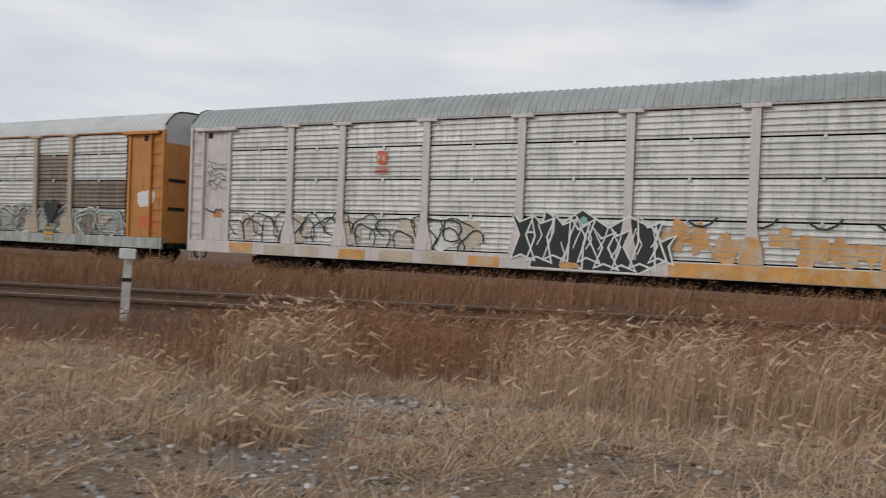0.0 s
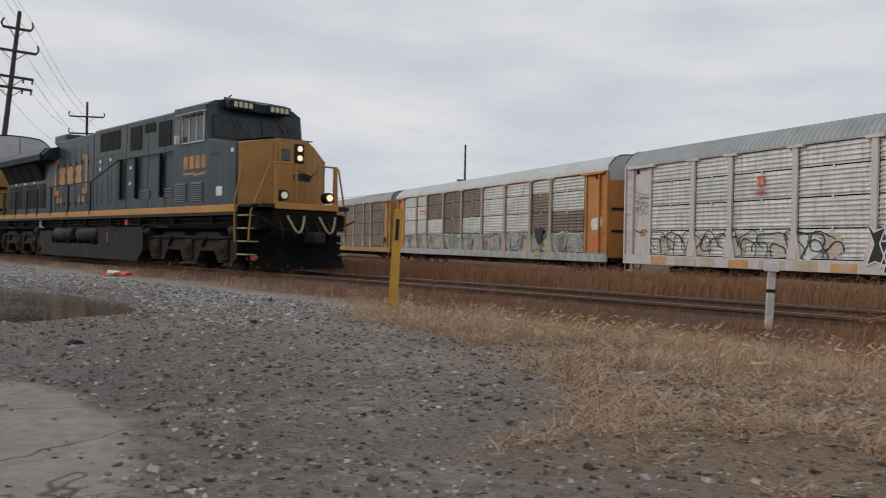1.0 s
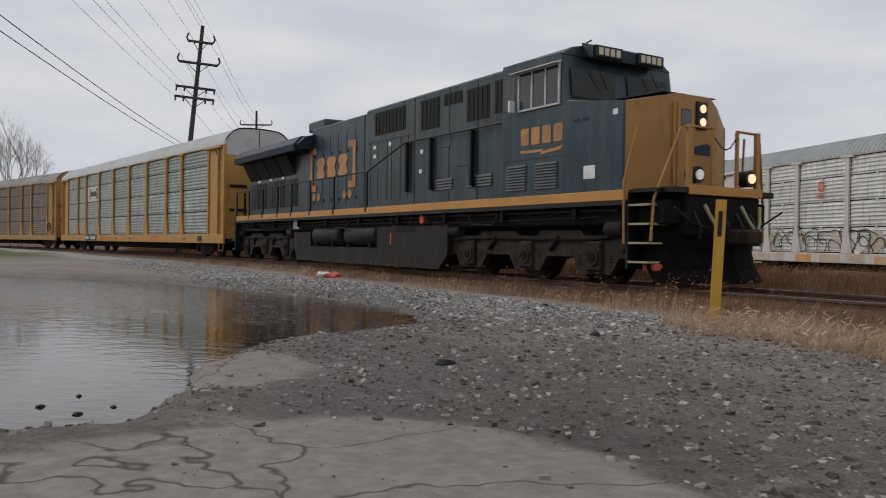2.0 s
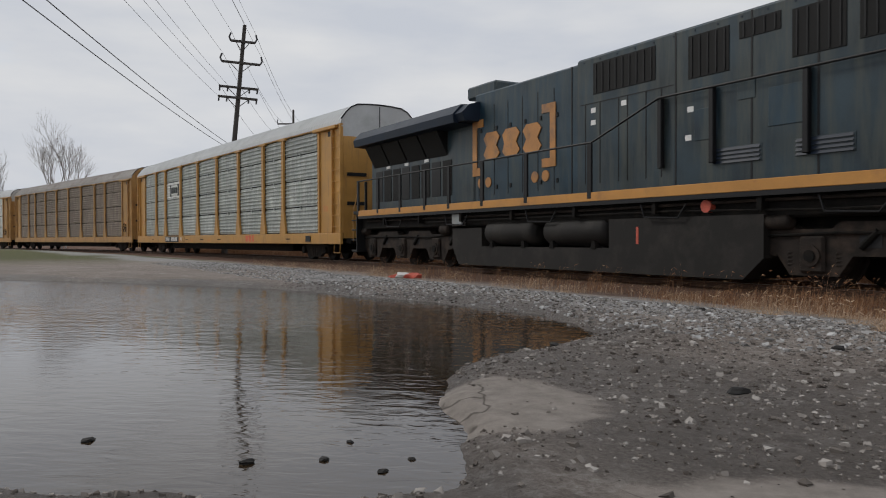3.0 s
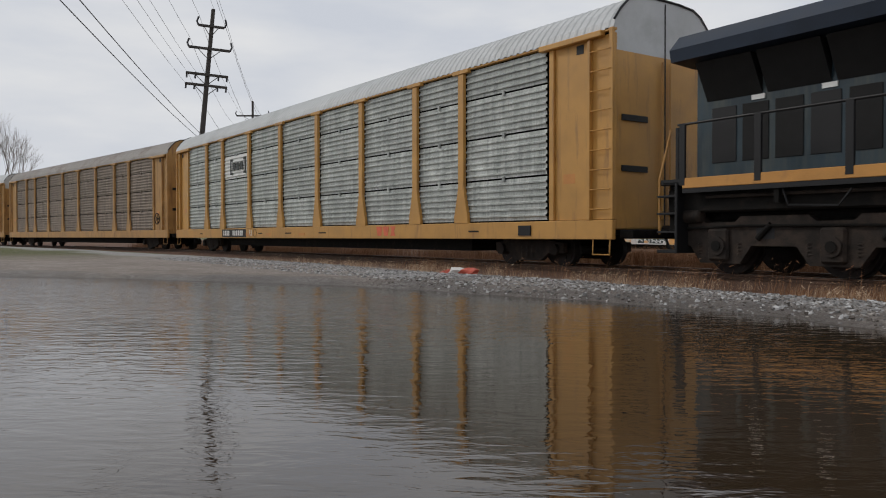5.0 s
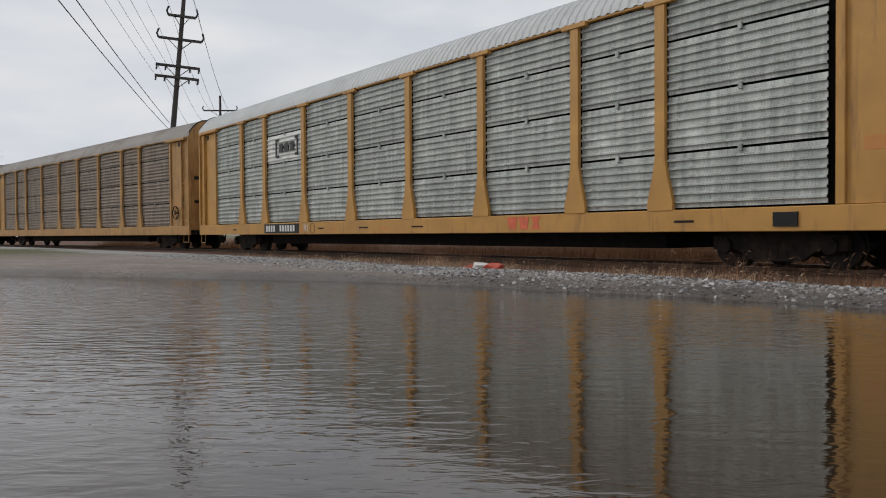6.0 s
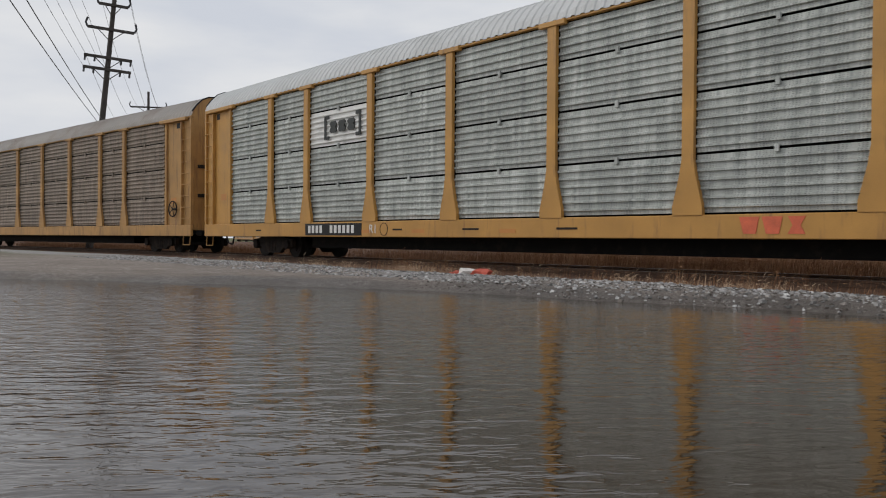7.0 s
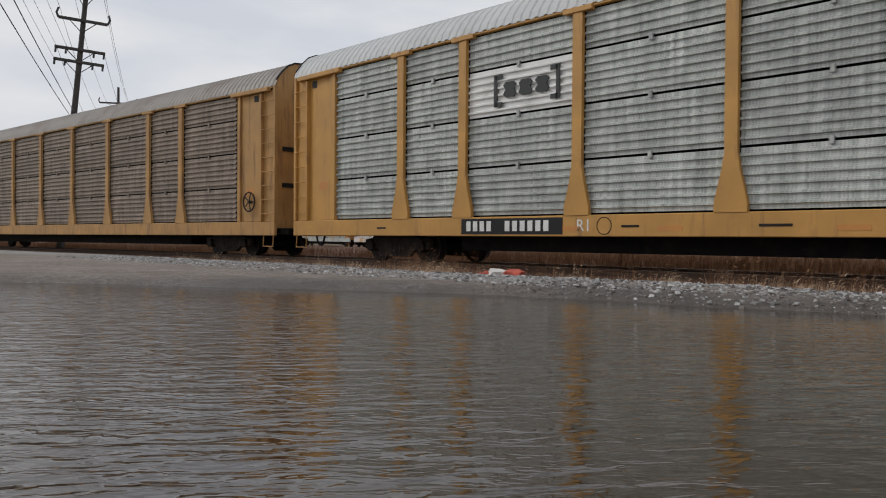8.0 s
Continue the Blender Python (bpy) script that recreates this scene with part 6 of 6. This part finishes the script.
P = P[(lee > 0.15) & (wobble(P[:, 0], P[:, 1], 0.95, 12) < 0.30) & (wobble(P[:, 0], P[:, 1], 2.3, 14) < 0.45) & (wobble(P[:, 0], P[:, 1], 6.0, 13) < 0.40)]
blades("flattened_straw", "flattened dry straw lying over gritty soil", P, (0.06, 0.22), (0.0009, 0.0024), 0.10, STRAW, 42, lie=0.90)
P = P[rs.uniform(0, 1, len(P)) < 0.10 + 0.25 * (wobble(P[:, 0], P[:, 1], 3.1, 17) > 0.2)]
blades("matted_straw", "matted half-raised dry straw tufts over gritty soil", P, (0.06, 0.20), (0.0009, 0.0022), 0.30, STRAW, 48, lie=0.50)
P = np.concatenate([clumped(rs, 30000, -2.2, 8, -5.4, -1.5, 170, 0.24), clumped(rs, 70000, -26, 10, 1.6, 10.5, 520, 0.38), clumped(rs, 1500, -22, -7, -4.2, -1.7, 60, 0.15)])
P = P[np.abs(FAR_N[0] * P[:, 0] + FAR_N[1] * P[:, 1] - FAR_OFF) > 1.75]
blades("brown_weeds", "brown dead weeds growing along the railway tracks", P, (0.14, 0.52), (0.0010, 0.0026), 0.30, WEED, 43, heads=0.3)
P = clumped(rs, 4000, -26, -6, -5.2, -2.6, 90, 0.12)
blades("bank_grass", "thin dry grass tufts at the edge of the track", P, (0.06, 0.26), (0.0012, 0.0025), 0.3, STRAW, 44, heads=0.15)
P = np.concatenate([clumped(rs, 26000, -11, 8, -4.3, -1.3, 240, 0.22), clumped(rs, 2500, -9, 8, -0.5, 0.5, 60, 0.2)])
blades("track_weeds", "low reddish dead weeds between and beside the rails", P, (0.05, 0.20), (0.0010, 0.0026), 0.4, WEED, 46)
P = clumped(rs, 30000, -62, 10, 2.3, 4.6, 420, 0.35)
P[:, 1] += bend_y(P[:, 0])
blades("verge_weeds", "tall brown dead weeds on the verge behind the near track", P, (0.25, 0.62), (0.0025, 0.006), 0.26, WEED, 47, heads=0.2)


def litter_cloth():
    """A crumpled red and white bag by the track."""
    rng = random.Random(8)
    root = thing("crumpled_bag", "crumpled red and white plastic bag lying on the gravel", "litter")
    for m, x0, w, h in ((WHITE_CLOTH, -0.06, 0.17, 0.09), (RED_CLOTH, 0.13, 0.19, 0.085), (RED_CLOTH, -0.22, 0.12, 0.05)):
        bm = bmesh.new()
        bmesh.ops.create_icosphere(bm, subdivisions=2, radius=1.0)
        for v in bm.verts:
            q = 1 + rng.uniform(-0.28, 0.28)
            v.co = Vector((v.co.x * w * q + x0, v.co.y * 0.15 * q, max(-0.25, v.co.z) * h * q + 0.035))
        part("fold", bm, m, root)
    g = float(ground_height(np.array([-15.85]), np.array([-5.0]))[0])
    root.matrix_basis = pose(-15.85, -5.0, g, 0, 0, 40)
    return root


litter_cloth()


def puddle_rocks():
    rng = random.Random(9)
    for x, y, s in ((-6.41, -8.79, 0.035), (-4.62, -9.28, 0.035), (-5.35, -11.54, 0.018), (-4.83, -11.16, 0.018), (-5.15, -7.86, 0.03), (-7.4, -6.43, 0.03), (-4.55, -10.85, 0.013), (-4.62, -10.72, 0.010), (-4.75, -10.95, 0.014), (-4.9, -10.80, 0.011)):
        bm = bmesh.new()
        bmesh.ops.create_icosphere(bm, subdivisions=2, radius=1.0)
        for v in bm.verts:
            v.co = v.co * (1 + rng.uniform(-0.25, 0.25))
            v.co = Vector((v.co.x * s * 1.4, v.co.y * s, v.co.z * s * 0.55))
        ob = new("rock", finish("rock", bm, TANK))
        tagged(ob, "small dark wet stone at the puddle's edge", "stone", "wet stones")
        z = max(WATER_Z, float(ground_height(np.array([x]), np.array([y]))[0]))
        ob.matrix_basis = pose(x, y, z + s * 0.15, 0, 0, rng.uniform(0, 180))


puddle_rocks()


# ---- what moves ----
def near_way(t):
    return float(np.interp(t, [a for a, _ in NEAR_ROWS], [b for _, b in NEAR_ROWS]))


def far_pose(along):
    return pose(FAR_D[0] * along + FAR_N[0] * FAR_OFF, FAR_D[1] * along + FAR_N[1] * FAR_OFF, FAR_Z, 0, 0, FAR_TURN)


def near_pose(front, a, b):
    """Pose of a vehicle whose two trucks stand a and b metres behind its front, on the bent track."""
    (x1, y1, _), (x2, y2, _) = near_path(front - a), near_path(front - b)
    turn = math.atan2(y1 - y2, x1 - x2)
    return pose(x1 + a * math.cos(turn), y1 + a * math.sin(turn), 0, 0, 0, math.degrees(turn))


def roll(car, way, radius):
    for w in car.children:
        if w.name.startswith("wheelset"):
            x, y, z = w.location
            walk(w, [(k / 15, pose(x, y, z, 0, math.degrees(way(k / 15) / radius), 0)) for k in range(121)])


def motions():
    walk(loco, [(t, near_pose(s - 13.0, 4.3, 19.8)) for t, s in NEAR_ROWS])
    roll(loco, near_way, 0.52)
    for i, car in enumerate(near_cars):
        walk(car, [(t, near_pose(s - 37.15 - PITCH * i, 3.0, 24.0)) for t, s in NEAR_ROWS])
        roll(car, near_way, 0.36)
    for i, car in enumerate(far_cars):
        walk(car, [(t, far_pose(11.11 - PITCH * i + FAR_SPEED * t)) for t in (0.0, 2.0, 4.0, 6.0, 8.0)])
        roll(car, lambda t: FAR_SPEED * t, 0.36)


motions()
